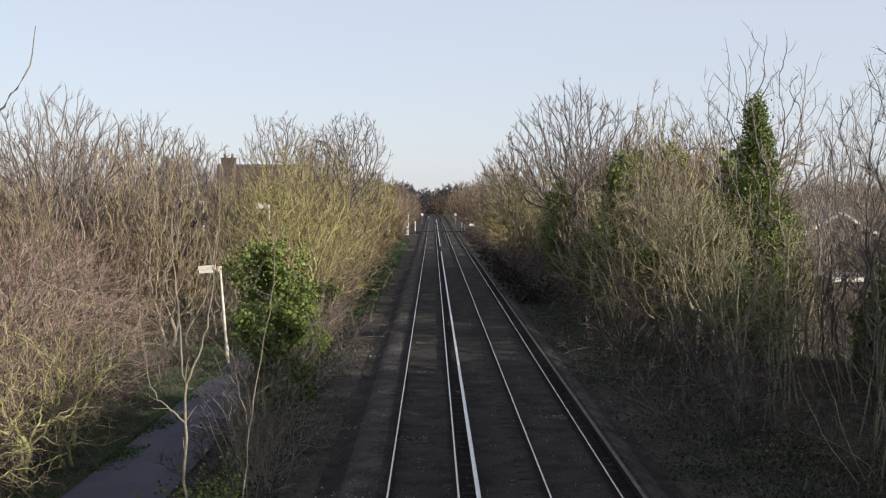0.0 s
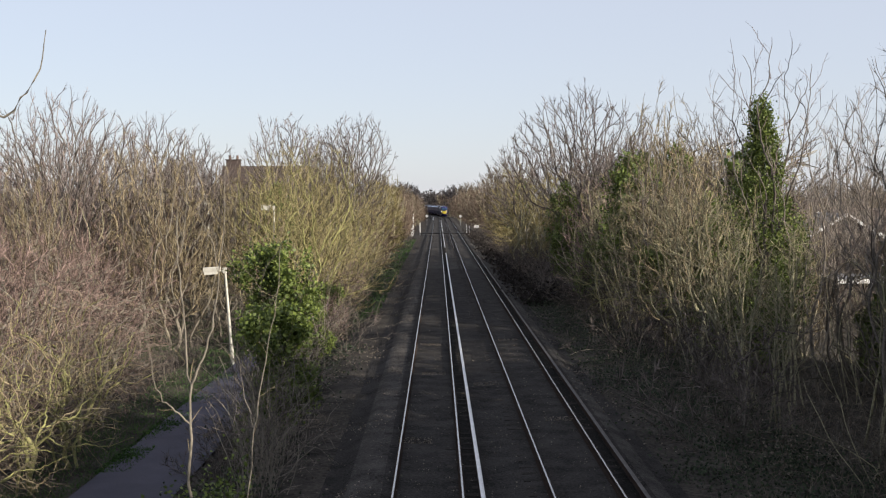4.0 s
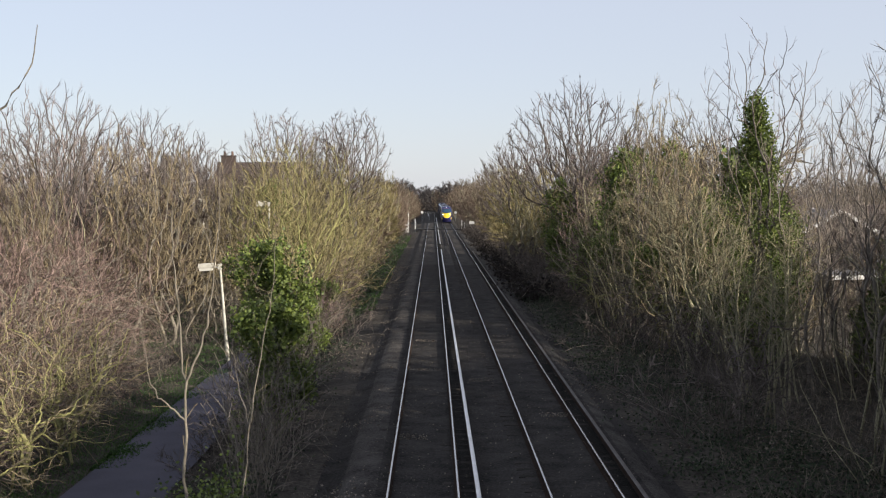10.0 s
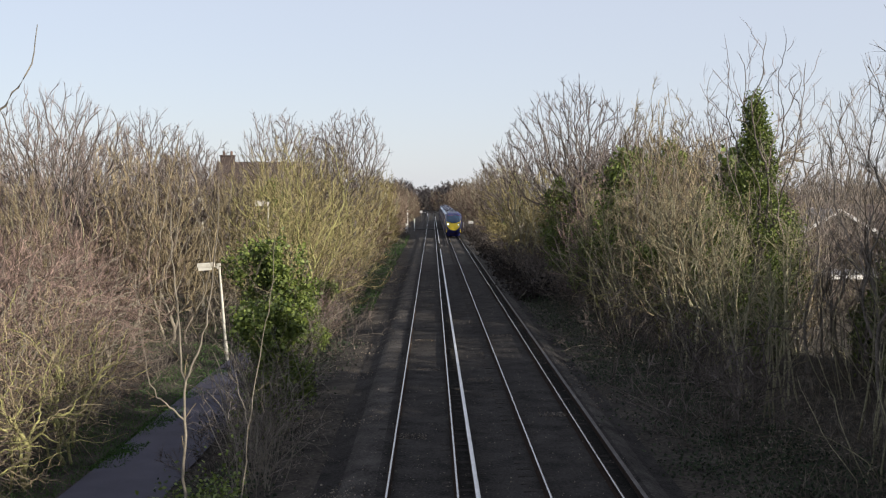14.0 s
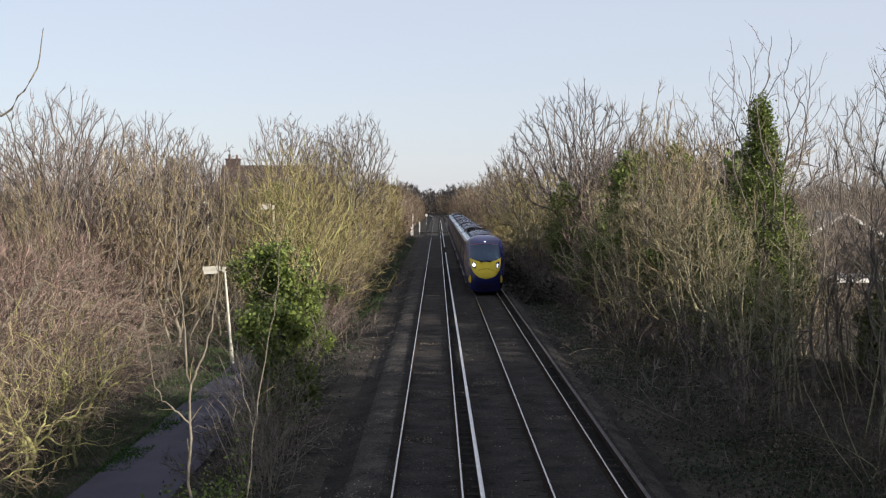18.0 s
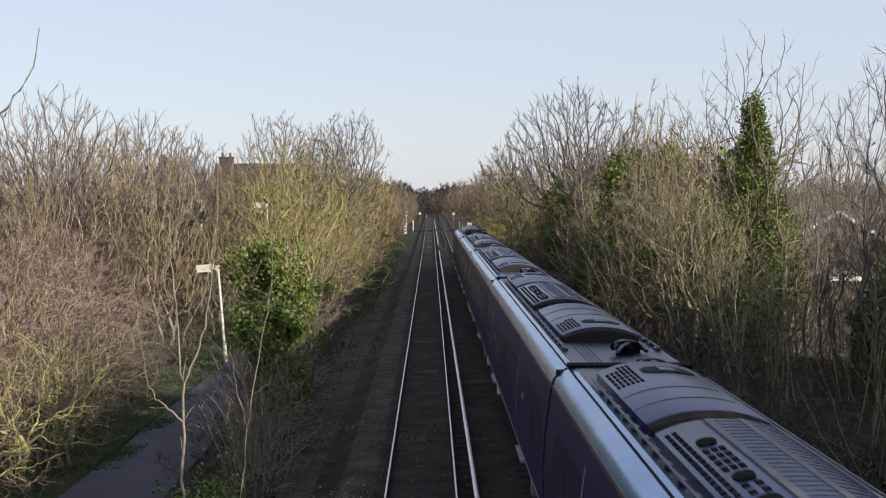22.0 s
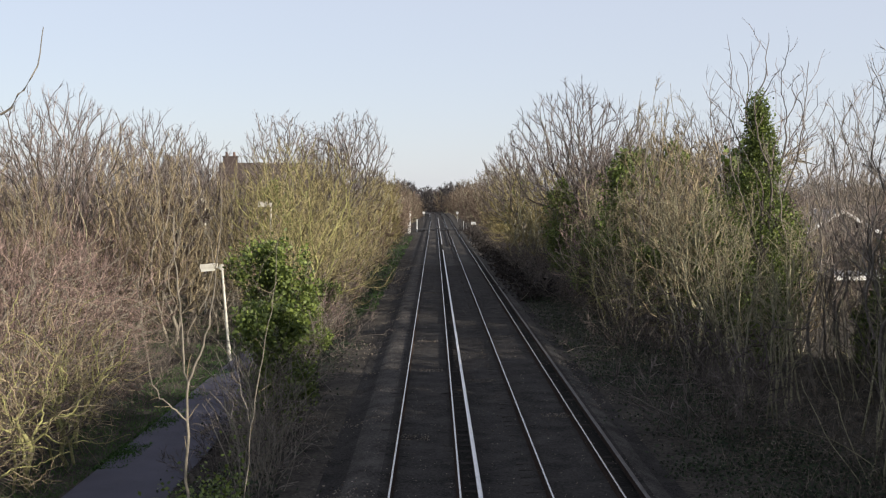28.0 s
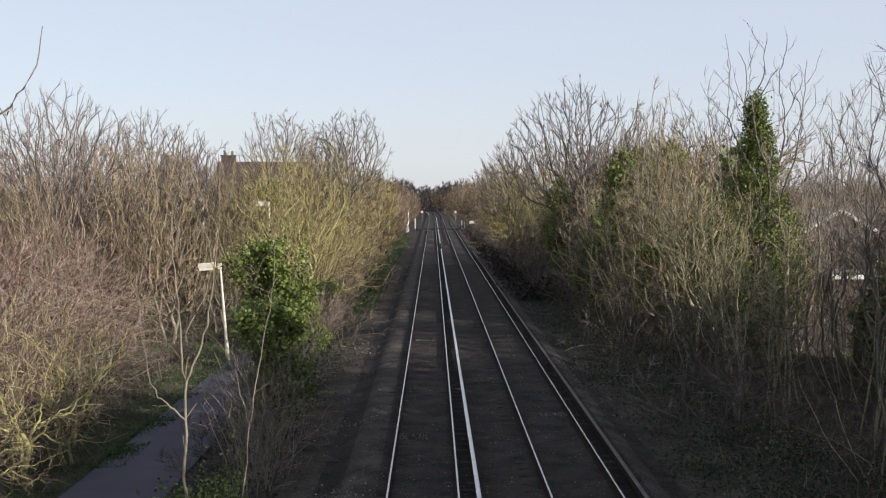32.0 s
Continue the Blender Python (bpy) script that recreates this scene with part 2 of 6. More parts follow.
def part(name, bm, mat, parent, label="", bevel=0.0, smooth=False):
    """Links a bmesh as one mesh part under a thing or a part."""
    if bevel:
        sharp = [e for e in bm.edges if len(e.link_faces) == 2 and e.calc_face_angle(0) > 0.7]
        bmesh.ops.bevel(bm, geom=sharp, offset=bevel, segments=2, affect="EDGES", clamp_overlap=True)
    bmesh.ops.recalc_face_normals(bm, faces=bm.faces)
    me = bpy.data.meshes.new(name)
    bm.to_mesh(me)
    bm.free()
    for m in mat if isinstance(mat, (list, tuple)) else [mat]:
        me.materials.append(m)
    if smooth:
        me.polygons.foreach_set("use_smooth", np.ones(len(me.polygons), dtype=bool))
        me.set_sharp_from_angle(angle=radians(35))
    ob = new(name, me)
    ob.parent = parent
    if label:
        ob["label"] = label
    return ob


def thing(name, m, label, category, group="", kind=""):
    ob = new(name)
    ob.matrix_basis = m
    ob.empty_display_size = 0.2
    return tagged(ob, label, category, group, kind)


def box(bm, x0, x1, y0, y1, z0, z1):
    v = [bm.verts.new(p) for p in ((x0, y0, z0), (x1, y0, z0), (x1, y1, z0), (x0, y1, z0), (x0, y0, z1), (x1, y0, z1), (x1, y1, z1), (x0, y1, z1))]
    for f in ((3, 2, 1, 0), (4, 5, 6, 7), (0, 1, 5, 4), (1, 2, 6, 5), (2, 3, 7, 6), (3, 0, 4, 7)):
        bm.faces.new([v[i] for i in f])
    return bm


def rod(bm, a, b, r0, r1=None, sides=8):
    """A round bar from a to b."""
    a, b = Vector(a), Vector(b)
    d = b - a
    m = Matrix.Translation((a + b) / 2) @ d.to_track_quat("Z", "Y").to_matrix().to_4x4()
    bmesh.ops.create_cone(bm, cap_ends=True, segments=sides, radius1=r0, radius2=r0 if r1 is None else r1, depth=d.length, matrix=m)
    return bm


def tubes(branches, sides):
    """Tapered tubes along polylines: rows of (points, radii), the tips closed by their smallness."""
    groups = {}
    for p, r in branches:
        groups.setdefault(len(p), []).append((p, r))
    vs, fs, base = [], [], 0
    turn = np.linspace(0, 2 * np.pi, sides, endpoint=False)
    for k, rows in groups.items():
        P, R = np.array([p for p, _ in rows], dtype=np.float64), np.array([r for _, r in rows], dtype=np.float64)
        T = np.gradient(P, axis=1)
        T /= np.linalg.norm(T, axis=2, keepdims=True) + 1e-9
        ref = np.where(np.abs(T[..., 2:3]) > 0.8, np.array([1.0, 0.3, 0.0]), np.array([0.0, 0.0, 1.0]))
        U = np.cross(T, ref)
        U /= np.linalg.norm(U, axis=2, keepdims=True) + 1e-9
        V = np.cross(T, U)
        ring = P[:, :, None, :] + R[:, :, None, None] * (np.cos(turn)[None, None, :, None] * U[:, :, None, :] + np.sin(turn)[None, None, :, None] * V[:, :, None, :])
        n = len(rows)
        vs.append(ring.reshape(-1, 3))
        idx = np.arange(n * k * sides).reshape(n, k, sides) + base
        a, b = idx[:, :-1, :], idx[:, 1:, :]
        fs.append(np.stack([a, np.roll(a, -1, 2), np.roll(b, -1, 2), b], axis=-1).reshape(-1, 4))
        base += n * k * sides
    return np.concatenate(vs), np.concatenate(fs)


def leaves(centres, size, rng, flat=0.0, slim=0.7):
    """Small pointed leaves, each a folded blade of two faces, round the given centres."""
    n = len(centres)
    d = rng.normal(size=(n, 3))
    d[:, 2] *= 1 - flat
    d /= np.linalg.norm(d, axis=1, keepdims=True)
    u = np.cross(d, rng.normal(size=(n, 3)))
    u /= np.linalg.norm(u, axis=1, keepdims=True)
    w = np.cross(d, u)
    s = (size * rng.uniform(0.6, 1.3, n))[:, None]
    c = np.asarray(centres)
    verts = np.stack([c - d * s * 0.5, c + u * s * 0.5 * slim + w * s * 0.12, c + d * s * 0.5, c - u * s * 0.5 * slim + w * s * 0.12], axis=1).reshape(-1, 3)
    return verts, np.arange(n * 4).reshape(n, 4)


# ---- bare trees and shrubs ----
def sprout(rng, start, way, length, r0, r1, k, wander, lift):
    """A wandering tapered branch of k points."""
    p, pts = np.array(start, dtype=float), []
    d = np.array(way, dtype=float)
    d /= np.linalg.norm(d)
    step = length / (k - 1)
    for i in range(k):
        pts.append(p.copy())
        d = d + rng.normal(size=3) * wander
        d[2] += lift
        d /= np.linalg.norm(d)
        p = p + d * step
    return np.array(pts), np.linspace(r0, r1, k)


def aside(rng, d, angle):
    """A direction that leaves d by about that many degrees, on a random side."""
    d = d / np.linalg.norm(d)
    side = np.cross(d, rng.normal(size=3))
    side /= np.linalg.norm(side) + 1e-9
    a = radians(angle) * rng.uniform(0.7, 1.3)
    return d * math.cos(a) + side * math.sin(a)


def forked(rng, parent, n, first, length, thin, angle, k, wander, lift, tip):
    """n branches off a parent branch; they shorten towards its end."""
    pts, rad = parent
    made = []
    for j in range(n):
        f = first + (0.98 - first) * (j + rng.uniform(0.2, 0.8)) / n
        q = f * (len(pts) - 1)
        i = min(int(q), len(pts) - 2)
        g = q - i
        start = pts[i] * (1 - g) + pts[i + 1] * g
        r = (rad[i] * (1 - g) + rad[i + 1] * g) * thin
        d = pts[i + 1] - pts[i]
        size = length * (1.15 - 0.6 * (f - first)) * rng.uniform(0.65, 1.25)
        made.append(sprout(rng, start, aside(rng, d, angle), size, max(r, tip), max(min(r * 0.4, r), tip * 0.6), k, wander, lift))
    return made


def bare_tree(seed, height, spread=0.36, limbs=9, boughs=7, twigs=7, tips=2, clear=0.22, lift=0.05, tip=0.006, stems=1, lean=0.0, girth=0.0135):
    """Trunks and limbs, and the finer twigs, of a leafless tree whose foot is at the origin."""
    rng = np.random.default_rng(seed)
    wood, fine = [], []
    for s in range(stems):
        way = np.array([rng.normal() * (0.05 + lean), rng.normal() * (0.05 + lean), 1.0])
        foot = np.array([rng.normal() * 0.25 * (stems > 1), rng.normal() * 0.25 * (stems > 1), -0.3])
        h = height * rng.uniform(0.82, 1.0) if stems > 1 else height
        r = height * girth / math.sqrt(stems) * rng.uniform(0.85, 1.15)
        trunk = sprout(rng, foot, way, h * 0.97, r, tip * 1.5, 9, 0.05 + lean * 0.15, 0.06)
        wood.append(trunk)
        big = forked(rng, trunk, limbs, clear, height * spread, 0.62, 48, 7, 0.13, lift * 1.6, tip * 1.6)
        wood += big
        mid = []
        for b in big:
            mid += forked(rng, b, boughs, 0.22, height * spread * 0.42, 0.6, 42, 5, 0.16, lift, tip)
        mid += forked(rng, trunk, boughs, 0.72, height * spread * 0.4, 0.7, 38, 5, 0.14, lift, tip)
        fine += mid
        for b in mid:
            small = forked(rng, b, twigs, 0.2, height * spread * 0.2, 0.7, 40, 3, 0.2, lift, tip * 0.8)
            fine += small
            for t in small:
                fine += forked(rng, t, tips, 0.3, height * spread * 0.1, 0.8, 38, 2, 0.2, lift, tip * 0.65) if tips else []
    return wood, fine


def shrub_wood(seed, height, stems=12, spread=0.5, arch=-0.03, boughs=8, twigs=6, tips=1, tip=0.005, width=0.5, wander=0.16, crook=0.24):
    """Many slender stems from one stool, fanning out."""
    rng = np.random.default_rng(seed)
    wood, fine = [], []
    for s in range(stems):
        a, o = rng.uniform(0, 2 * math.pi), abs(rng.normal()) * spread
        foot = (math.cos(a) * rng.uniform(0, width), math.sin(a) * rng.uniform(0, width), -0.2)
        way = (math.cos(a) * o, math.sin(a) * o, 1.0)
        h = height * rng.uniform(0.6, 1.05)
        stem = sprout(rng, foot, way, h, height * 0.005 * rng.uniform(0.6, 1.3), tip, 9, wander, 0.03 + arch)
        wood.append(stem)
        mid = forked(rng, stem, boughs, 0.12, height * 0.30, 0.66, 50, 6, crook, 0.03, tip)
        fine += mid
        for b in mid:
            small = forked(rng, b, twigs, 0.15, height * 0.13, 0.7, 48, 3, crook, 0.02, tip * 0.8)
            fine += small
            if tips:
                for t in small:
                    fine += forked(rng, t, tips, 0.3, height * 0.06, 0.8, 38, 2, 0.2, 0.0, tip * 0.65)
    return wood, fine


def grown(seed, blobs, n, fork=1.2, balance=0.5, tip=0.008, power=2.3, droop=0.5, crook=0.05, stems=1, spread=0.3, low=0.4, rim=0.42, hold=0.42):
    """A leafless tree that fills a crown made of ellipsoids (x, y, z, rx, ry, rz): each new shoot leaves the wood
    where its own length and its way to the root are shortest; balance 0 wanders, 1 runs straight from the fork,
    and hold keeps a shoot on its way."""
    rng = np.random.default_rng(seed)
    B = np.array(blobs, dtype=float)
    share = B[:, 3] * B[:, 4] * B[:, 5]
    pick = rng.choice(len(B), n, p=share / share.sum())
    d = rng.normal(size=(n, 3))
    d /= np.linalg.norm(d, axis=1, keepdims=True)
    pts = B[pick, :3] + d * rng.uniform(0, 1, (n, 1)) ** rim * B[pick, 3:] * rng.uniform(0.94, 1.06, (n, 1))
    pts = pts[pts[:, 2] > low]
    pos, parent, path = np.zeros((len(pts) + stems * 4, 3)), [], np.zeros(len(pts) + stems * 4)
    bar = np.zeros(len(path))
    m = 0
    for k in range(stems):
        foot = np.array([rng.normal() * spread, rng.normal() * spread, -0.35]) * (1 if stems > 1 else (0, 0, 1))
        lean = rng.normal(size=2) * (0.06 + 0.25 * (stems > 1))
        for j in range(4):
            h = fork * rng.uniform(0.8, 1.2) if j == 3 else fork * j / 3
            pos[m] = foot + np.array([lean[0] * h, lean[1] * h, h + (0.35 if j else 0)])
            if j:
                pos[m, :2] += rng.normal(size=2) * 0.02 * fork
            parent.append(m - 1 if j else -1)
            path[m] = h
            bar[m] = 3.0 * (3 - j)
            m += 1
    heart = pos[:m].mean(axis=0) * np.array([1, 1, 0]) + np.array([0, 0, fork])
    for p in pts[np.argsort(np.linalg.norm(pts - heart, axis=1))]:
        v = pos[:m] - p
        dist = np.sqrt((v * v).sum(axis=1))
        i = int(np.argmin(dist + balance * path[:m] + droop * np.maximum(v[:, 2], 0) + bar[:m]))
        if parent[i] >= 0:                      # shoots tend to go on as they came, and outwards
            ahead, out = pos[i] - pos[parent[i]], p - heart
            ahead = ahead / (np.linalg.norm(ahead) + 1e-6) + out / (np.linalg.norm(out) + 1e-6)
            p = p * (1 - hold) + (pos[i] + ahead / (np.linalg.norm(ahead) + 1e-6) * dist[i]) * hold
        pos[m], path[m] = p, path[i] + dist[i]
        parent.append(i)
        m += 1
    load, kids = np.zeros(m), [[] for i in range(m)]
    for i in range(m - 1, -1, -1):
        load[i] = max(load[i], tip ** power)
        if parent[i] >= 0:
            load[parent[i]] += load[i]
            kids[parent[i]].append(i)
    rad = load ** (1 / power)
    wood, fine = [], []
    starts = [i for i in range(m) if parent[i] < 0]
    while starts:
        i = starts.pop()
        row = [parent[i], i] if parent[i] >= 0 else [i]
        while kids[row[-1]]:
            nxt = max(kids[row[-1]], key=lambda c: rad[c])
            starts += [c for c in kids[row[-1]] if c != nxt]
            row.append(nxt)
        p, r = pos[row].copy(), rad[row].copy()
        if parent[i] >= 0:
            r[0] = r[1]
        if len(row) < 2:
            continue
        if len(row) > 2:
            p[1:-1] = p[1:-1] * 0.5 + (p[:-2] + p[2:]) * 0.25
            ends = np.concatenate([[2 * p[0] - p[1]], p, [2 * p[-1] - p[-2]]])
            mid = (ends[1:-2] + ends[2:-1]) * 0.5625 - (ends[:-3] + ends[3:]) * 0.0625
            gap = np.linalg.norm(p[1:] - p[:-1], axis=1, keepdims=True)
            mid = mid + rng.normal(size=mid.shape) * crook * gap
            full, fr = np.zeros((2 * len(p) - 1, 3)), np.zeros(2 * len(p) - 1)
            full[::2], full[1::2] = p, mid
            fr[::2], fr[1::2] = r, (r[1:] + r[:-1]) / 2
            p, r = full, fr
        else:
            bow = (p[0] + p[1]) / 2 + rng.normal(size=3) * crook * 1.5 * np.linalg.norm(p[1] - p[0])
            p, r = np.array([p[0], bow, p[1]]), np.array([r[0], (r[0] + r[1]) / 2, r[1]])
        r[-1] *= 0.6
        (wood if r[0] > 2.3 * tip else fine).append((p, r))
    return wood, fine


def sprays(fine, count, length, width, rng, fan=0.75):
    """The finest twiglets: slender tapering blades that leave the twigs at an angle."""
    seg = np.array([(p[i], p[i + 1]) for p, r in fine for i in range(len(p) - 1)])
    pick = seg[rng.integers(0, len(seg), count)]
    g = rng.uniform(0, 1, (count, 1))
    a = pick[:, 0] * (1 - g) + pick[:, 1] * g
    d = pick[:, 1] - pick[:, 0]
    d /= np.linalg.norm(d, axis=1, keepdims=True) + 1e-9
    d = d + rng.normal(size=(count, 3)) * fan * 0.6
    d[:, 2] += 0.14
    d /= np.linalg.norm(d, axis=1, keepdims=True) + 1e-9
    u = np.cross(d, rng.normal(size=(count, 3)))
    u /= np.linalg.norm(u, axis=1, keepdims=True) + 1e-9
    n = length * rng.uniform(0.45, 1.25, (count, 1))
    verts = np.stack([a - u * width / 2, a + u * width / 2, a + d * n + u * width * 0.2, a + d * n - u * width * 0.2], axis=1).reshape(-1, 3)
    return verts, np.arange(count * 4).reshape(count, 4)


def plant(name, wood, fine, bark, twig, label, category="tree", spray=(4000, 0.5, 0.014), seed=1):
    """A thing of two parts: woody stems and a crown of twigs, at the origin; it is the pattern for its copies."""
    ob = thing(name, Matrix(), label, category)
    v, f = tubes(wood, 5)
    under("trunk" if category == "tree" else "woody_base", quick_mesh("trunk", v, f, bark, True), ob)
    v, f = tubes(fine, 3)
    v2, f2 = sprays(fine, *spray, np.random.default_rng(seed))
    under("crown", quick_mesh("crown", np.concatenate([v, v2]), np.concatenate([f, f2 + len(v)]), twig), ob)
    return ob


def ivy_column(ob, rng, count, outline, size, wobble=0.5, lean=(0.0, 0.0), tuft=60):
    """Ivy in tufts round an upright stem; outline gives the radius at each height."""
    zs = rng.uniform(outline[0][0], outline[-1][0], count // tuft)
    rs = np.array([along(outline, z) for z in zs]) * rng.uniform(0.45, 1.25, len(zs))
    a = rng.uniform(0, 2 * math.pi, len(zs))
    hubs = np.stack([np.cos(a) * rs + lean[0] * zs, np.sin(a) * rs + lean[1] * zs, zs], 1)
    c = hubs[rng.integers(0, len(hubs), count)] + rng.normal(size=(count, 3)) * wobble * np.array([0.5, 0.5, 0.7])
    v, f = leaves(c, size, rng)
    under("ivy", quick_mesh("ivy", v, f, IVY), ob, "glossy green ivy leaves in tufts")


def ivy_mass(ob, rng, count, blobs, size, tuft=80, reach=0.3):
    """Ivy in drooping tufts over the outside of rounded masses (x, y, z, rx, ry, rz)."""
    B = np.array(blobs, dtype=float)
    n = count // tuft
    share = B[:, 3] * B[:, 5]
    pick = rng.choice(len(B), n, p=share / share.sum())
    d = rng.normal(size=(n, 3))
    d /= np.linalg.norm(d, axis=1, keepdims=True)
    hubs = B[pick, :3] + d * B[pick, 3:] * rng.uniform(0.6, 1.1, (n, 1))
    c = hubs[rng.integers(0, n, count)] + rng.normal(size=(count, 3)) * reach * np.array([0.55, 0.55, 0.8])
    v, f = leaves(c, size, rng)
    under("ivy", quick_mesh("ivy", v, f, IVY), ob, "glossy green ivy leaves in tufts")


def along(rows, t):
    """Straight-line reading of a table of (t, value)."""
    for (a, u), (b, w) in zip(rows, rows[1:]):
        if t <= b:
            return u + (w - u) * max(0.0, (t - a) / (b - a))
    return rows[-1][1]


def set_out(ob, rows, lift=None):
    """Moves the pattern to the first row and copies it to the others: x, y, turn in degrees, size."""
    group = ob.get("group", "")
    for i, (x, y, turn, size) in enumerate(rows):
        m = Matrix.LocRotScale((x, y, ground_height(x, y) - 0.05), Euler((0, 0, radians(turn))), (size, size, size))
        if i == 0:
            first = m
        else:
            copy_thing(ob, m)
    ob.matrix_basis = first


# ---- ground ----
BEND_FROM, BEND_RADIUS = 365.0, 1050.0


def bend(y):
    """How far the line has curved away to the left at y."""
    return -max(0.0, y - BEND_FROM) ** 2 / (2 * BEND_RADIUS)


def smooth(a, b, t):
    t = min(1.0, max(0.0, (t - a) / (b - a)))
    return t * t * (3 - 2 * t)


LEFT_TRACK, RIGHT_TRACK = -0.21, 3.24


def ground_height(x, y):
    """Height of the ground; the rail heads lie at 0."""
    q = x - bend(y)
    z = -0.48
    if q < -3.0:
        z -= 1.32 * smooth(-3.4, -6.9, q) * (1 - 0.75 * smooth(60, 130, y))
    if q > 6.0:
        z -= 0.7 * smooth(7.0, 16.0, q) + 1.2 * smooth(16, 40, q) * (1 - smooth(120, 300, y))
    far = max(abs(q) - 60, 0.0)
    z += 0.02 * min(far, 300) * smooth(150, 600, y)
    if abs(q - 1.5) > 5.5:
        z += 0.10 * smooth(6.0, 9.5, abs(q - 1.5)) * noise.noise((x * 0.5, y * 0.5, 0)) + 0.25 * noise.noise((x * 0.11, y * 0.11, 3)) * smooth(5, 12, abs(q - 1.5)) * (0.0 if -11 < q < -6.5 else 1.0)
    return z


def sheet(xs, ys, height, bent=True):
    verts = [(x + (bend(y) if bent else 0), y, height(x + (bend(y) if bent else 0), y)) for y in ys for x in xs]
    n = len(xs)
    faces = [(j * n + i, j * n + i + 1, (j + 1) * n + i + 1, (j + 1) * n + i) for j in range(len(ys) - 1) for i in range(n - 1)]
    return verts, faces


def stretch(*spans):
    """Steps along an axis: (from, to, step) joined."""
    out = []
    for a, b, s in spans:
        n = max(1, round((b - a) / s))
        out += [a + (b - a) * i / n for i in range(n)]
    return out + [spans[-1][1]]


ALONG = stretch((-700, -320, 60), (-320, 15, 10), (15, 110, 1.0), (110, 360, 5), (360, 640, 8), (640, 2600, 140))
v, f = sheet(stretch((-900, -100, 80), (-100, -24, 5), (-24, -3, 0.7), (-3, 6.2, 1.3), (6.2, 24, 0.8), (24, 100, 5), (100, 900, 80)), ALONG, ground_height)
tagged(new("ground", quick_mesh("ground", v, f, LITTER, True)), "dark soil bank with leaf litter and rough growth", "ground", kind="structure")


def bed_height(x, y):
    """Ballast: level between the rails, a shoulder on either side."""
    q = x - bend(y)
    z = -0.164
    z -= 0.27 * smooth(-1.75, -2.5, q) + 0.27 * smooth(4.75, 5.5, q)
    z -= 0.05 * math.exp(-((q - 1.5) / 0.5) ** 2)
    return z + 0.014 * noise.noise((x * 2.0, y * 2.0, 7)) + 0.012 * noise.noise((x * 0.5, y * 0.35, 2))


BED = stretch((-2.7, -1.75, 0.16), (-1.75, -1.0, 0.25), (-1.0, 0.6, 0.26), (0.6, 0.93, 0.165), (0.93, 2.45, 0.25), (2.45, 4.04, 0.26), (4.04, 4.42, 0.19), (4.42, 5.7, 0.16))
v, f = sheet(BED, stretch((-320, 15, 10), (15, 110, 0.5), (110, 360, 5), (360, 800, 8)), bed_height)
tone = []
for a, b in zip(BED, BED[1:]):
    q = (a + b) / 2
    tone.append(1 if 0.6 < q < 0.93 or 4.04 < q < 4.42 else 2 if -2.0 < q < -1.25 or 4.75 < q < 5.3 else 0)
tone = [2 if t == 0 and v[q[0]][1] > 105 else t for q, t in zip(f, tone * (len(f) // len(tone)))]     # brighter daylight on the far bed, put in as paler stone
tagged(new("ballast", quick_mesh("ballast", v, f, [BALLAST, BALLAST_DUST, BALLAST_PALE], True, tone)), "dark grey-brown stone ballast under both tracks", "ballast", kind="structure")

PATH_LEFT, PATH_RIGHT = -9.95, -7.15


def path_height(x, y):
    return -1.74 + 0.02 * math.sin(y * 0.3) + 0.05 * (1 - ((x + 8.55) / 1.4) ** 2)


v, f = sheet([PATH_LEFT + (PATH_RIGHT - PATH_LEFT) * i / 6 for i in range(7)], stretch((-40, 90, 1.0)), path_height)
path = tagged(new("footpath", quick_mesh("footpath", v, f, ASPHALT, True)), "narrow grey asphalt footpath beside the railway", "path", kind="structure")


# ---- tracks ----
def swept(name, profile, centre, ys, mats, slots=None):
    """A closed profile swept along the line at an offset."""
    verts, n = [], len(profile)
    for y in ys:
        verts += [(centre + bend(y) + px, y, pz) for px, pz in profile]
    faces = [(j * n + i, j * n + (i + 1) % n, (j + 1) * n + (i + 1) % n, (j + 1) * n + i) for j in range(len(ys) - 1) for i in range(n)]
    return quick_mesh(name, verts, faces, mats, False, [s for j in range(len(ys) - 1) for s in slots] if slots else None)


RAIL = [(-0.07, -0.165), (0.07, -0.165), (0.07, -0.15), (0.012, -0.13), (0.012, -0.045), (0.036, -0.035), (0.036, -0.008), (0.020, 0), (-0.020, 0), (-0.036, -0.008), (-0.036, -0.035), (-0.012, -0.045), (-0.012, -0.13), (-0.07, -0.15)]
RAIL_SLOTS = [0, 0, 0, 0, 0, 0, 0, 1, 0, 0, 0, 0, 0, 0]
THIRD = [(-0.06, -0.06), (0.06, -0.06), (0.06, -0.045), (0.03, -0.035), (0.045, 0.0), (0.055, 0.04), (0.048, 0.05), (-0.048, 0.05), (-0.055, 0.04), (-0.045, 0.0), (-0.03, -0.035), (-0.06, -0.045)]
THIRD_SLOTS = [0, 0, 0, 0, 0, 0, 1, 0, 0, 0, 0, 0]
LINE = stretch((-320, 340, 20), (340, 800, 6))


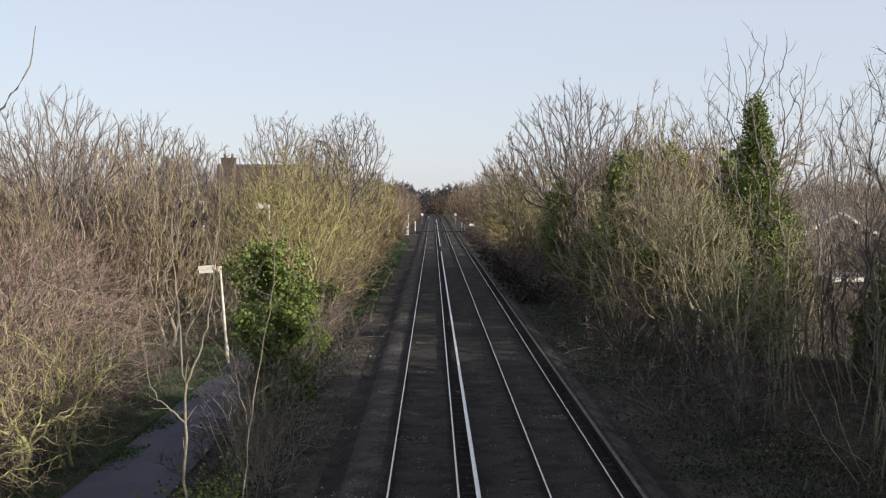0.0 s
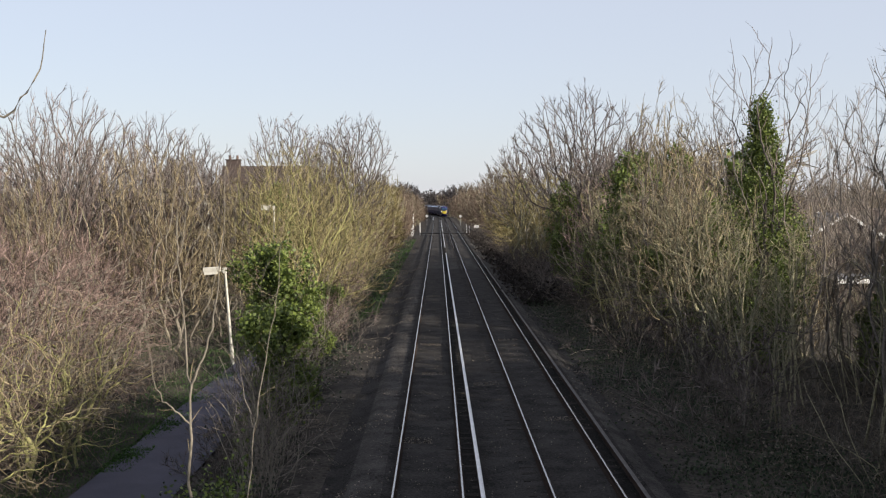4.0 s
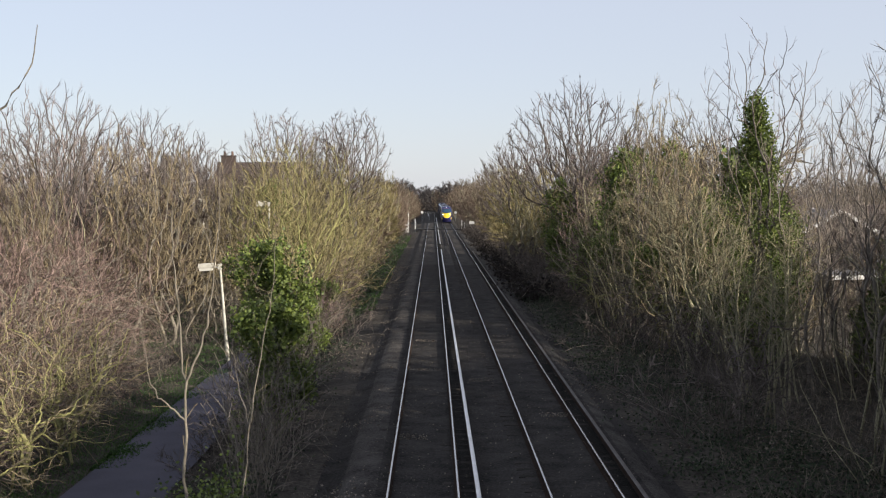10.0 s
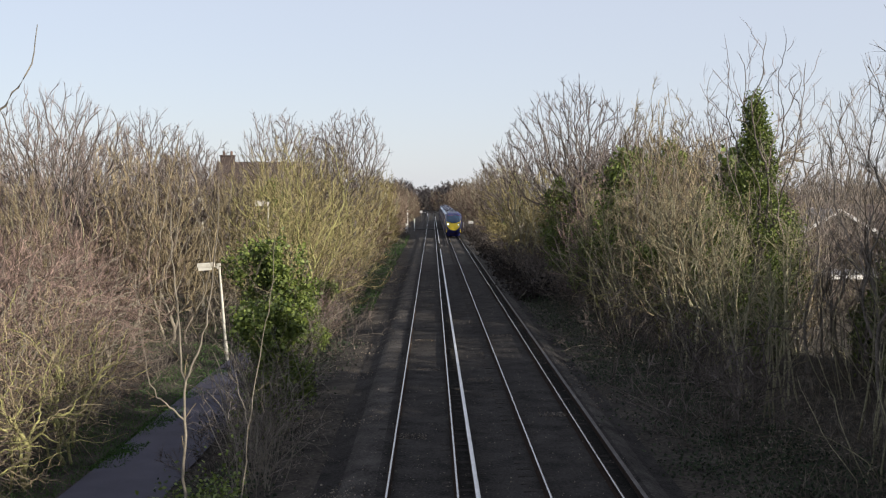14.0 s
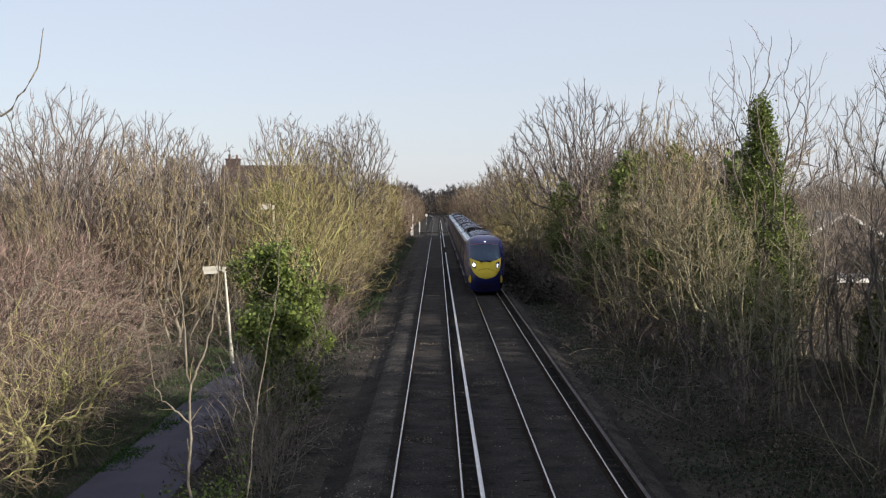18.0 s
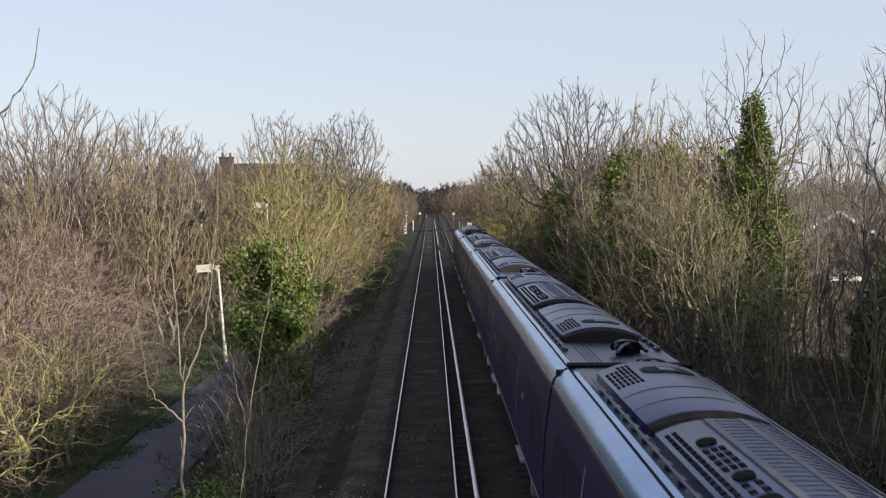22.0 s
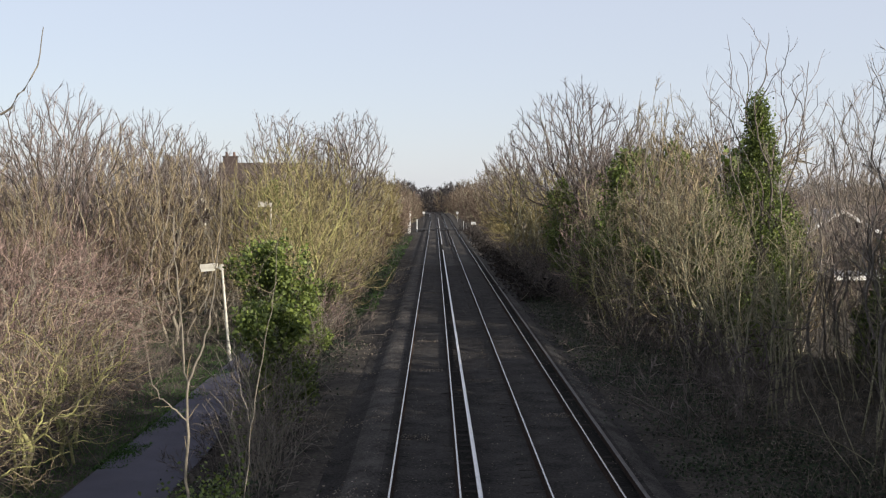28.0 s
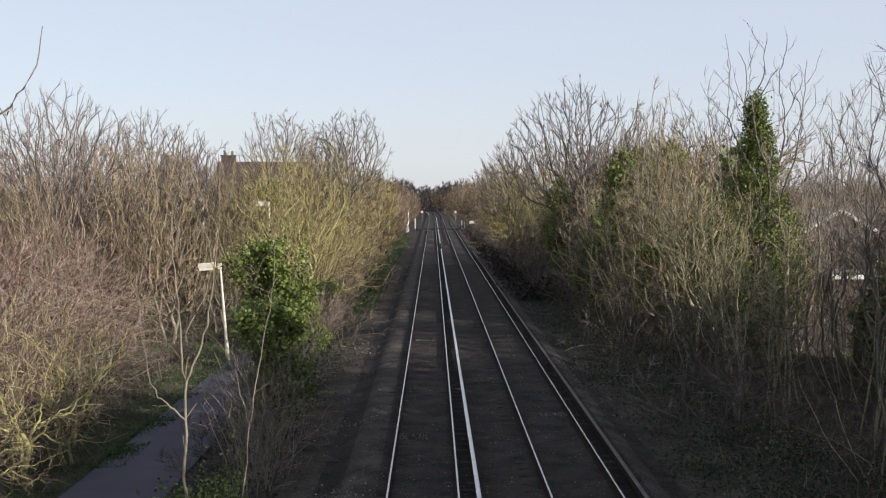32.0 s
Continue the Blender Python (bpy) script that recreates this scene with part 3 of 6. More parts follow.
def sleeper_mesh():
    bm = bmesh.new()
    for x0, x1, top in ((-1.25, -0.42, -0.165), (-0.42, 0.42, -0.178), (0.42, 1.25, -0.165)):
        v = [bm.verts.new(p) for p in ((x0, -0.14, -0.3), (x1, -0.14, -0.3), (x1, 0.14, -0.3), (x0, 0.14, -0.3), (x0, -0.11, top), (x1, -0.11, top), (x1, 0.11, top), (x0, 0.11, top))]
        for q in ((4, 5, 6, 7), (0, 1, 5, 4), (1, 2, 6, 5), (2, 3, 7, 6), (3, 0, 4, 7)):
            bm.faces.new([v[i] for i in q])
    me = bpy.data.meshes.new("sleeper")
    bm.to_mesh(me)
    bm.free()
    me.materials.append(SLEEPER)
    return me


SLEEPER_MESH = sleeper_mesh()


def railway_track(name, centre, label, spans, dull):
    ob = thing(name, Matrix(), label, "railway track", kind="structure")
    for side in (-0.7535, 0.7535):
        under("rail", swept("rail", RAIL, centre + side, LINE, [RAIL_SIDE, RAIL_TOP], RAIL_SLOTS), ob, "steel rail with a polished head")
    for off, y0, y1 in spans:
        ys = stretch((y0, y1, 12))
        top = CONDUCTOR_DULL if dull else CONDUCTOR_TOP
        c = under("conductor_rail", swept("conductor_rail", THIRD, centre + off, ys, [RAIL_SIDE, top], THIRD_SLOTS), ob, "raised third rail, dull grey" if dull else "raised third rail with a bright worn top")
    n = 0
    rng = random.Random(int(centre * 100))
    while True:
        y = 18.0 + n * 0.65
        if n >= 290:
            break
        s = under("sleeper", SLEEPER_MESH, ob)
        s.location = (centre + bend(y) + rng.uniform(-0.015, 0.015), y + rng.uniform(-0.02, 0.02), rng.uniform(-0.012, 0.004))
        n += 1
    vs, fs = [], []
    while y < 520:
        y += 0.65
        b = len(vs)
        c = centre + bend(y)
        vs += [(c - 1.25, y - 0.11, -0.168), (c + 1.25, y - 0.11, -0.168), (c + 1.25, y + 0.11, -0.168), (c - 1.25, y + 0.11, -0.168), (c - 1.25, y - 0.14, -0.3), (c + 1.25, y - 0.14, -0.3), (c + 1.25, y + 0.14, -0.3), (c - 1.25, y + 0.14, -0.3)]
        fs += [(b, b + 1, b + 2, b + 3), (b + 4, b + 5, b + 1, b), (b + 6, b + 7, b + 3, b + 2)]
    tagged(under("far_sleepers", quick_mesh("far_sleepers", vs, fs, SLEEPER), ob), kind="stuff")
    return ob


railway_track("track_1", LEFT_TRACK, "straight railway track with rusty rails, bright heads and a third rail", [(1.17, -300, 131), (1.17, 146, 208), (1.17, 219, 330), (-1.17, 336, 420)], False)
railway_track("track_2", RIGHT_TRACK, "railway track with polished rails and a dull outer third rail", [(1.19, -300, 129), (-1.17, 144, 208), (-1.17, 219, 300)], True)


# ---- train ----
# half outline of the body, from the sole bar up to the roof edge
SIDE = [(1.20, 0.55), (1.33, 0.95), (1.395, 1.35), (1.405, 1.8), (1.375, 2.4), (1.30, 3.0), (1.255, 3.24)]
SHOULDER = [(1.255, 3.24), (1.215, 3.35), (1.14, 3.435), (1.035, 3.495), (0.90, 3.53)]
NOSE_FACE = [(0.12, 0.30), (0.25, 0.26), (0.45, 0.17), (0.8, 0.05), (1.06, 0.0), (1.35, 0.07), (1.7, 0.26), (2.13, 0.58), (2.5, 0.98), (2.9, 1.5), (3.2, 1.85), (3.4, 2.2), (3.6, 2.6), (3.75, 3.1), (3.86, 3.8)]


def shell(profile, y0, y1, n=2, mirror=True):
    """A half profile swept from y0 to y1 on both sides."""
    bm = bmesh.new()
    for s in (-1, 1) if mirror else (1,):
        rings = [[bm.verts.new((s * x, y0 + (y1 - y0) * j / (n - 1), z)) for x, z in profile] for j in range(n)]
        for a, b in zip(rings, rings[1:]):
            for i in range(len(profile) - 1):
                bm.faces.new((a[i], a[i + 1], b[i + 1], b[i]))
    return bm


POD_HALF, POD_EDGE = 0.745, 3.66
POD_TOP = {"now": 3.83}          # crown of the covers on the car being built


def pod(parent, y0, y1, top=None, half=POD_HALF, label="domed grey roof equipment cover", name="roof_pod", mat=None, slope=0.1):
    """A low domed cover on the roof deck; its upright ends are dark."""
    top = top or POD_TOP["now"]
    bm = bmesh.new()
    arc = [(-half, 3.53)] + [(half * u, POD_EDGE + (top - POD_EDGE) * (1 - abs(u) ** 2.3)) for u in (-1, -0.97, -0.9, -0.78, -0.6, -0.4, -0.2, 0, 0.2, 0.4, 0.6, 0.78, 0.9, 0.97, 1)] + [(half, 3.53)]
    rows = [[bm.verts.new((x * k, y, 3.53 + (z - 3.53) * k)) for x, z in arc] for y, k in ((y0, 0.97), (y0 + 0.05, 1.0), (y1 - 0.05, 1.0), (y1, 0.97))]
    for a, b in zip(rows, rows[1:]):
        for i in range(len(arc) - 1):
            bm.faces.new((a[i], a[i + 1], b[i + 1], b[i]))
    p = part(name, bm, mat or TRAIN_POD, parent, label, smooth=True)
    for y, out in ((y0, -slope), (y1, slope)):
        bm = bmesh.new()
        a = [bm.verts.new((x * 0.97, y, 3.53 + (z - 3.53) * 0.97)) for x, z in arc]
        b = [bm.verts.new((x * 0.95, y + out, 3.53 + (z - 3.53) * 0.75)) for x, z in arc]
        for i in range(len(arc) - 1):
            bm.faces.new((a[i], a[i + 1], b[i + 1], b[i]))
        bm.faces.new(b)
        part("pod_end", bm, POD_END, p, "grey-brown end of the roof cover")
    return p


def pod_z(x, half=POD_HALF):
    top = POD_TOP["now"]
    return POD_EDGE + (top - POD_EDGE) * (1 - min(1.0, abs(x) / half) ** 2.3)


def on_pod(x0, x1, y0, y1, thick=0.012, n=3, lift=0.004):
    """A thin plate that follows the dome."""
    bm = bmesh.new()
    xs = [x0 + (x1 - x0) * i / n for i in range(n + 1)]
    lo = [[bm.verts.new((x, y, pod_z(x) - 0.02)) for x in xs] for y in (y0, y1)]
    hi = [[bm.verts.new((x, y, pod_z(x) + lift + thick)) for x in xs] for y in (y0, y1)]
    for i in range(n):
        bm.faces.new((hi[0][i], hi[0][i + 1], hi[1][i + 1], hi[1][i]))
        bm.faces.new((lo[0][i], lo[0][i + 1], hi[0][i + 1], hi[0][i]))
        bm.faces.new((lo[1][i], hi[1][i], hi[1][i + 1], lo[1][i + 1]))
    bm.faces.new((lo[0][0], hi[0][0], hi[1][0], lo[1][0]))
    bm.faces.new((lo[0][n], lo[1][n], hi[1][n], hi[0][n]))
    return bm


def grille(parent, yc, side, rows=6, cols=6, inner=0.34):
    """Rows of dark slots on the pod's flank; the last row is short."""
    for r in range(rows):
        for c in range(cols):
            if r == rows - 1 and c > 2:
                continue
            x = side * (inner + 0.064 * c)
            y = yc + (r - (rows - 1) / 2) * 0.25
            part("vent_slot", on_pod(min(x, x + side * 0.036), max(x, x + side * 0.036), y - 0.075, y + 0.075, 0.005, 1), TRAIN_BLACK, parent)


def hatch(parent, yc, x0=-0.24, x1=0.5):
    """A long eight-sided hatch that follows the dome, with two ribs and a pale middle."""
    bm = bmesh.new()
    cols = [(x0, 0.10), (x0 + 0.07, 0.2), (x0 + 0.16, 0.24), (x0 + 0.28, 0.24), ((x0 + x1) / 2, 0.24), (x1 - 0.28, 0.24), (x1 - 0.16, 0.24), (x1 - 0.07, 0.2), (x1, 0.10)]
    top = [[bm.verts.new((x, yc + e * h, pod_z(x) + 0.016)) for e in (-1, 1)] for x, h in cols]
    low = [[bm.verts.new((x, yc + e * h, pod_z(x) - 0.03)) for e in (-1, 1)] for x, h in cols]
    for i in range(len(cols) - 1):
        bm.faces.new((top[i][0], top[i + 1][0], top[i + 1][1], top[i][1]))
        for e in (0, 1):
            bm.faces.new((low[i][e], low[i + 1][e], top[i + 1][e], top[i][e]))
    for i in (0, -1):
        bm.faces.new((low[i][0], low[i][1], top[i][1], top[i][0]))
    h = part("roof_hatch", bm, POD_END, parent, "dark eight-sided roof hatch")
    for f in (0.33, 0.66):
        x = x0 + (x1 - x0) * f
        part("hatch_rib", on_pod(x - 0.012, x + 0.012, yc - 0.24, yc + 0.24, 0.03, 1), TRAIN_POD, h)
    part("hatch_plate", on_pod(x0 + 0.27, x1 - 0.27, yc - 0.13, yc + 0.13, 0.02, 2), TRAIN_DECK, h)


def seam(parent, y):
    part("pod_seam", on_pod(-0.73, 0.5, y - 0.016, y + 0.016, 0.005, 6), TRAIN_DECK, parent)


def bogie(parent, yc):
    bm = bmesh.new()
    box(bm, -1.1, 1.1, yc - 1.6, yc + 1.6, 0.35, 0.75)
    b = part("bogie", bm, TRAIN_DARK, parent, "sooty bogie frame", 0.05)
    for y in (yc - 1.15, yc + 1.15):
        for s in (-1, 1):
            bm = bmesh.new()
            rod(bm, (s * 0.70, y, 0.43), (s * 0.83, y, 0.43), 0.43, sides=20)
            part("wheel", bm, TRAIN_DARK, b)
            bm = bmesh.new()
            box(bm, min(s * 1.08, s * 1.22), max(s * 1.08, s * 1.22), y - 0.16, y + 0.16, 0.32, 0.6)
            part("axle_box", bm, POT if y < yc else GREY_METAL, b, "", 0.03)


def side_x(z):
    """Half width of the body at that height."""
    return along([(b, a) for a, b in SIDE], z)


def door(parent, yc, side):
    """A sliding door leaf pair set in the side with a pale edge."""
    bm = bmesh.new()
    rows = [(side_x(z), z) for z in (1.0, 1.35, 1.8, 2.4, 2.95)]
    for y0, y1 in ((yc - 0.65, yc - 0.004), (yc + 0.004, yc + 0.65)):
        a = [bm.verts.new((side * (x + 0.004), y0, z)) for x, z in rows]
        b = [bm.verts.new((side * (x + 0.004), y1, z)) for x, z in rows]
        for i in range(len(rows) - 1):
            bm.faces.new((a[i], a[i + 1], b[i + 1], b[i]))
    d = part("door", bm, TRAIN_BLUE, parent, "dark blue sliding door", smooth=True)
    bm = bmesh.new()
    for i in range(len(rows) - 1):
        (xa, za), (xb, zb) = rows[i], rows[i + 1]
        q = [bm.verts.new((side * (x + 0.014), y, z)) for x, z, y in ((xa, za, yc + 0.66), (xb, zb, yc + 0.66), (xb, zb, yc + 0.74), (xa, za, yc + 0.74))]
        bm.faces.new(q)
    part("door_edge", bm, TRAIN_LILAC, d, "pale lilac door edge strip")
    bm = bmesh.new()
    box(bm, min(side * 1.30, side * 1.42), max(side * 1.30, side * 1.42), yc - 0.7, yc + 0.7, 0.9, 0.96)
    part("door_step", bm, GREY_METAL, d)
    x = side_x(2.3)
    part("door_button", box(bmesh.new(), min(side * x, side * (x + 0.03)), max(side * x, side * (x + 0.03)), yc - 0.86, yc - 0.78, 2.22, 2.34), GREY_METAL, d, "pale door button plate", 0.01)


def side_window(parent, y0, y1, side):
    bm = bmesh.new()
    rows = [(side_x(z), z) for z in (1.85, 2.1, 2.4, 2.75)]
    a = [bm.verts.new((side * (x + 0.004), y0, z)) for x, z in rows]
    b = [bm.verts.new((side * (x + 0.004), y1, z)) for x, z in rows]
    for i in range(len(rows) - 1):
        bm.faces.new((a[i], a[i + 1], b[i + 1], b[i]))
    part("window", bm, COACH_GLASS, parent, "dark tinted coach window", smooth=True)


def small_mesh(name, bm, mat):
    me = bpy.data.meshes.new(name)
    bm.to_mesh(me)
    bm.free()
    me.materials.append(mat)
    return me


BRACKET = small_mesh("cable_bracket", box(bmesh.new(), -0.05, 0.05, -0.10, 0.10, 0.0, 0.055), TRAIN_DECK)


def coach_shell(ob, y0, y1):
    """What all cars share: sides, roof edges, deck, underframe."""
    body = part("body", shell(SIDE, y0, y1), TRAIN_BLUE, ob, "glossy dark blue-violet coach side", smooth=True)
    part("roof_edge", shell(SHOULDER, y0, y1), TRAIN_ROOF, ob, "silver-blue curved roof edge", smooth=True)
    for s in (-1, 1):
        bm = bmesh.new()
        box(bm, min(s * 1.256, s * 1.27), max(s * 1.256, s * 1.27), y0, y1, 3.18, 3.245)
        part("waist_line", bm, TRAIN_GOLD, ob, "thin copper line under the roof edge")
        bm = bmesh.new()
        box(bm, min(s * 1.335, s * 1.352), max(s * 1.335, s * 1.352), y0 + 0.5, y1 - 0.5, 0.98, 1.005)
        part("sill_line", bm, TRAIN_LILAC, ob)
        bm = bmesh.new()
        box(bm, min(s * 0.985, s * 1.01), max(s * 0.985, s * 1.01), y0 + 0.1, y1 - 0.1, 3.48, 3.522)
        part("gutter", bm, TRAIN_DARK, ob, "dark gutter line along the roof edge")
        bm = bmesh.new()
        rod(bm, (s * 0.85, y0 + 1.6, 3.605), (s * 0.85, y1 - 1.6, 3.605), 0.018, sides=6)
        part("roof_cable", bm, TRAIN_STRIPE, ob)
        for k in range(int((y1 - y0 - 3.2) / 0.62)):
            under("cable_bracket", BRACKET, ob, m=Matrix.Translation((s * 0.835, y0 + 1.8 + 0.62 * k, 3.54)))
    part("roof_deck", box(bmesh.new(), -0.905, 0.905, y0, y1, 3.46, 3.538), TRAIN_DECK, ob, "dirty blue-grey flat roof deck")
    part("underframe", box(bmesh.new(), -1.2, 1.2, y0 + 0.3, y1 - 0.3, 0.55, 0.75), TRAIN_DARK, ob, "sooty underframe", 0.04)
    return body


def end_wall(ob, y, s):
    bm = bmesh.new()
    pts = [(x, z) for x, z in SIDE + SHOULDER[1:]]
    v = [bm.verts.new((x, y, z)) for x, z in pts] + [bm.verts.new((-x, y, z)) for x, z in pts[::-1]]
    bm.faces.new(v)
    part("end_wall", bm, TRAIN_DARK, ob)
    part("gangway", box(bmesh.new(), -0.6, 0.6, min(y, y + s * 0.145), max(y, y + s * 0.145), 0.9, 3.25), TRAIN_DARK, ob, "black rubber gangway bellows", 0.05)
    for x in (-1.04, 1.04):
        part("end_fairing", box(bmesh.new(), x - 0.15, x + 0.15, min(y, y + s * 0.14), max(y, y + s * 0.14), 0.9, 3.47), TRAIN_DARK, ob, "", 0.04)
    part("roof_fairing", box(bmesh.new(), -1.0, 1.0, min(y - s * 0.07, y + s * 0.145), max(y - s * 0.07, y + s * 0.145), 3.3, 3.575), TRAIN_BLACK, ob, "black rubber seal across the roof end", 0.02)


def roof_tangle(ob, y0, y1, seed):
    """Cables and pipes on the open deck by a car's end."""
    rng = random.Random(seed)
    for i in range(4):
        x = -0.6 + 0.075 * i
        bm = bmesh.new()
        rod(bm, (x, y0, 3.548), (x, y1 - 0.25, 3.548), 0.011, sides=6)
        part("roof_pipe", bm, TRAIN_DECK, ob)
    yc = (y0 + y1) / 2
    for k, (cx, r, mat) in enumerate(((0.25, 0.28, TRAIN_DECK), (0.34, 0.16, TRAIN_BLACK), (0.12, 0.2, TRAIN_BLACK), (0.3, 0.34, TRAIN_STRIPE))):
        turn = [i / 12 * math.pi for i in range(13)]
        pts = np.array([(cx + r * math.cos(a + 0.3 * k), yc + 0.1 * k - 0.2 + r * 1.1 * math.sin(1.5 * a + 0.45 * k), 3.6 + 0.10 * math.sin(a) + 0.02 * k) for a in turn])
        v, f = tubes([(pts, np.full(13, 0.018 if k == 3 else 0.036))], 8)
        under("jumper_cable", quick_mesh("jumper_cable", v, f, mat, True), ob, "looped pale hose" if k == 3 else "looped dark jumper cable")
    for k in range(5):
        x, y = 0.2 + rng.uniform(-0.12, 0.2), yc + rng.uniform(-0.3, 0.2)
        part("junction_box", box(bmesh.new(), x - 0.07, x + 0.07, y - 0.09, y + 0.09, 3.54, 3.6 + rng.uniform(0, 0.1)), TRAIN_BLACK, ob, "", 0.02)


def pantograph(ob, y0, y1):
    """A folded current collector in the roof well."""
    yc = (y0 + y1) / 2
    p = part("pantograph", box(bmesh.new(), -0.45, 0.45, yc - 0.6, yc + 0.6, 3.58, 3.63), TRAIN_BLACK, ob, "folded dark pantograph in the roof well", 0.02)
    for x in (-0.4, 0.4):
        bm = bmesh.new()
        rod(bm, (x, yc - 0.5, 3.66), (x * 0.5, yc + 0.9, 3.78), 0.028, sides=6)
        rod(bm, (x * 0.5, yc + 0.9, 3.78), (x * 1.6, yc - 0.8, 3.86), 0.02, sides=6)
        part("arm", bm, TRAIN_BLACK, p)
        for y in (yc - 0.6, yc + 0.55):
            bm = bmesh.new()
            for k in range(4):
                rod(bm, (x, y, 3.55 + 0.05 * k), (x, y, 3.58 + 0.05 * k), 0.085, 0.05, 10)
            part("insulator", bm, TRAIN_BLACK, p)
    for y in (yc - 0.85, yc - 0.7):
        bm = bmesh.new()
        rod(bm, (-0.72, y, 3.87), (0.72, y, 3.87), 0.025, sides=6)
        part("collector_strip", bm, TRAIN_BLACK, p)
    for x, y, w, l, h in ((-0.65, yc + 0.9, 0.3, 0.5, 0.2), (0.62, yc - 0.3, 0.34, 0.9, 0.14), (-0.62, yc - 0.6, 0.25, 0.35, 0.16), (0.5, yc + 1.0, 0.4, 0.3, 0.18)):
        part("roof_box", box(bmesh.new(), x - w / 2, x + w / 2, y - l / 2, y + l / 2, 3.54, 3.54 + h), TRAIN_BLACK, ob, "", 0.03)
    rng = random.Random(9)
    for k in range(14):
        x, y, a = rng.uniform(-0.75, 0.75), yc + rng.uniform(-1.4, 1.5), rng.uniform(0, 6.28)
        bm = rod(bmesh.new(), (x, y, rng.uniform(3.56, 3.7)), (x + 0.4 * math.cos(a), y + 0.4 * math.sin(a), rng.uniform(3.56, 3.8)), rng.uniform(0.02, 0.045), sides=6)
        part("roof_cable_stub", bm, TRAIN_BLACK if k % 3 else TRAIN_DECK, ob)
    part("well_floor", box(bmesh.new(), -0.89, 0.89, y0, y1, 3.54, 3.556), TRAIN_DARK, ob, "near-black floor of the pantograph well")
    for s in (-1, 1):
        bm = bmesh.new()
        rod(bm, (s * 0.2, yc - 1.3, 3.6), (s * 0.75, yc + 0.2, 3.66), 0.03, sides=6)
        part("roof_pipe", bm, TRAIN_DECK, ob)
    part("well_side_plate", box(bmesh.new(), 0.70, 1.2, y1 - 1.0, y1 - 0.3, 3.55, 3.6), TRAIN_ROOF, ob, "silver-blue end plate", 0.02)


def middle_coach():
    """An intermediate car, its middle at the origin, rails at height 0."""
    ob = thing("train_coach", Matrix(), "dark blue-violet passenger coach with grey roof pods", "train coach", "coaches of the train")
    h = 9.9
    coach_shell(ob, -h, h)
    for y0, y1, vent, seams in ((4.7, 8.6, 7.6, (6.3, 5.5)), (-6.9, -2.1, -5.9, (-4.6, -3.4))):
        p = pod(ob, y0, y1)
        grille(p, vent, -1)
        hatch(p, vent + (0.1 if vent > 0 else -0.1))
        for y in seams:
            seam(p, y)
    for s in (-1, 1):
        end_wall(ob, s * h, s)
        roof_tangle(ob, min(s * (8.6 if s > 0 else 7.2), s * 9.8), max(s * (8.6 if s > 0 else 7.2), s * 9.8), 5)
        bogie(ob, s * 7.0)
        for d in (-4.9, 4.9):
            door(ob, d, s)
        for y in (-8.6, -6.9, -3.2, -1.4, 0.4, 2.2, 6.3, 8.0):
            side_window(ob, y - 0.75, y + 0.75, s)
    # a near-black block fills each gap, darker than the deck around it
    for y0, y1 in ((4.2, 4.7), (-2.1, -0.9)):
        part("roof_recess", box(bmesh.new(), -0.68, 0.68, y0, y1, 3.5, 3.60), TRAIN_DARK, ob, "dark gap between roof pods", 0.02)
    p = pod(ob, -0.9, 4.2, label="slatted grey cooling unit on the roof", name="cooling_unit", slope=0.05)
    for x in (-0.18, 0.2, 0.58):
        part("pod_strip", on_pod(x - 0.04, x + 0.04, -0.8, 4.1, 0.016, 1), TRAIN_STRIPE, p, "pale strip along the cooling unit")
    for x0, x1 in ((-0.14, 0.16), (0.24, 0.54)):
        part("slat_panel", on_pod(x0, x1, -0.78, 4.08, 0.004, 3), TRAIN_DECK, p, "dark slatted panel")
        for k in range(30):
            y = -0.72 + k * 0.163
            part("slat", on_pod(x0, x1, y - 0.035, y + 0.035, 0.012, 2), TRAIN_POD, p)
    for k in range(26):
        for x in (-0.675, -0.6):
            y = -0.68 + k * 0.18
            part("vent_slot", on_pod(x - 0.022, x + 0.022, y - 0.06, y + 0.06, 0.005, 1), TRAIN_BLACK, p)
    for yc in (-0.45, 0.95, 1.75, 3.15):
        bm = bmesh.new()
        pts = [(-0.42 + 0.115 * math.cos(a) * (1 - 0.15 * math.cos(2 * a)), yc + 0.15 * math.sin(a)) for a in np.linspace(0, 2 * math.pi, 14, endpoint=False)]
        top = [bm.verts.new((x, y, pod_z(x) + 0.016)) for x, y in pts]
        low = [bm.verts.new((x, y, pod_z(x) - 0.03)) for x, y in pts]
        hub = bm.verts.new((-0.42, yc, pod_z(-0.42) + 0.018))
        for i in range(14):
            bm.faces.new((hub, top[i], top[(i + 1) % 14]))
            bm.faces.new((low[i], low[(i + 1) % 14], top[(i + 1) % 14], top[i]))
        part("fan_port", bm, TRAIN_BLACK, p, "dark rounded fan opening")
    for y0 in (-0.45, 1.75):
        for k in range(4):
            for x in (-0.5, -0.42, -0.34):
                y = y0 + 0.34 + 0.24 * k
                part("vent_slot", on_pod(x - 0.026, x + 0.026, y - 0.07, y + 0.07, 0.005, 1), TRAIN_BLACK, p)
    for k in range(2):
        for x in (-0.48, -0.36):
            y = 1.25 + 0.22 * k
            part("vent_slot", on_pod(x - 0.03, x + 0.03, y - 0.06, y + 0.06, 0.005, 1), TRAIN_BLACK, p)
    return ob


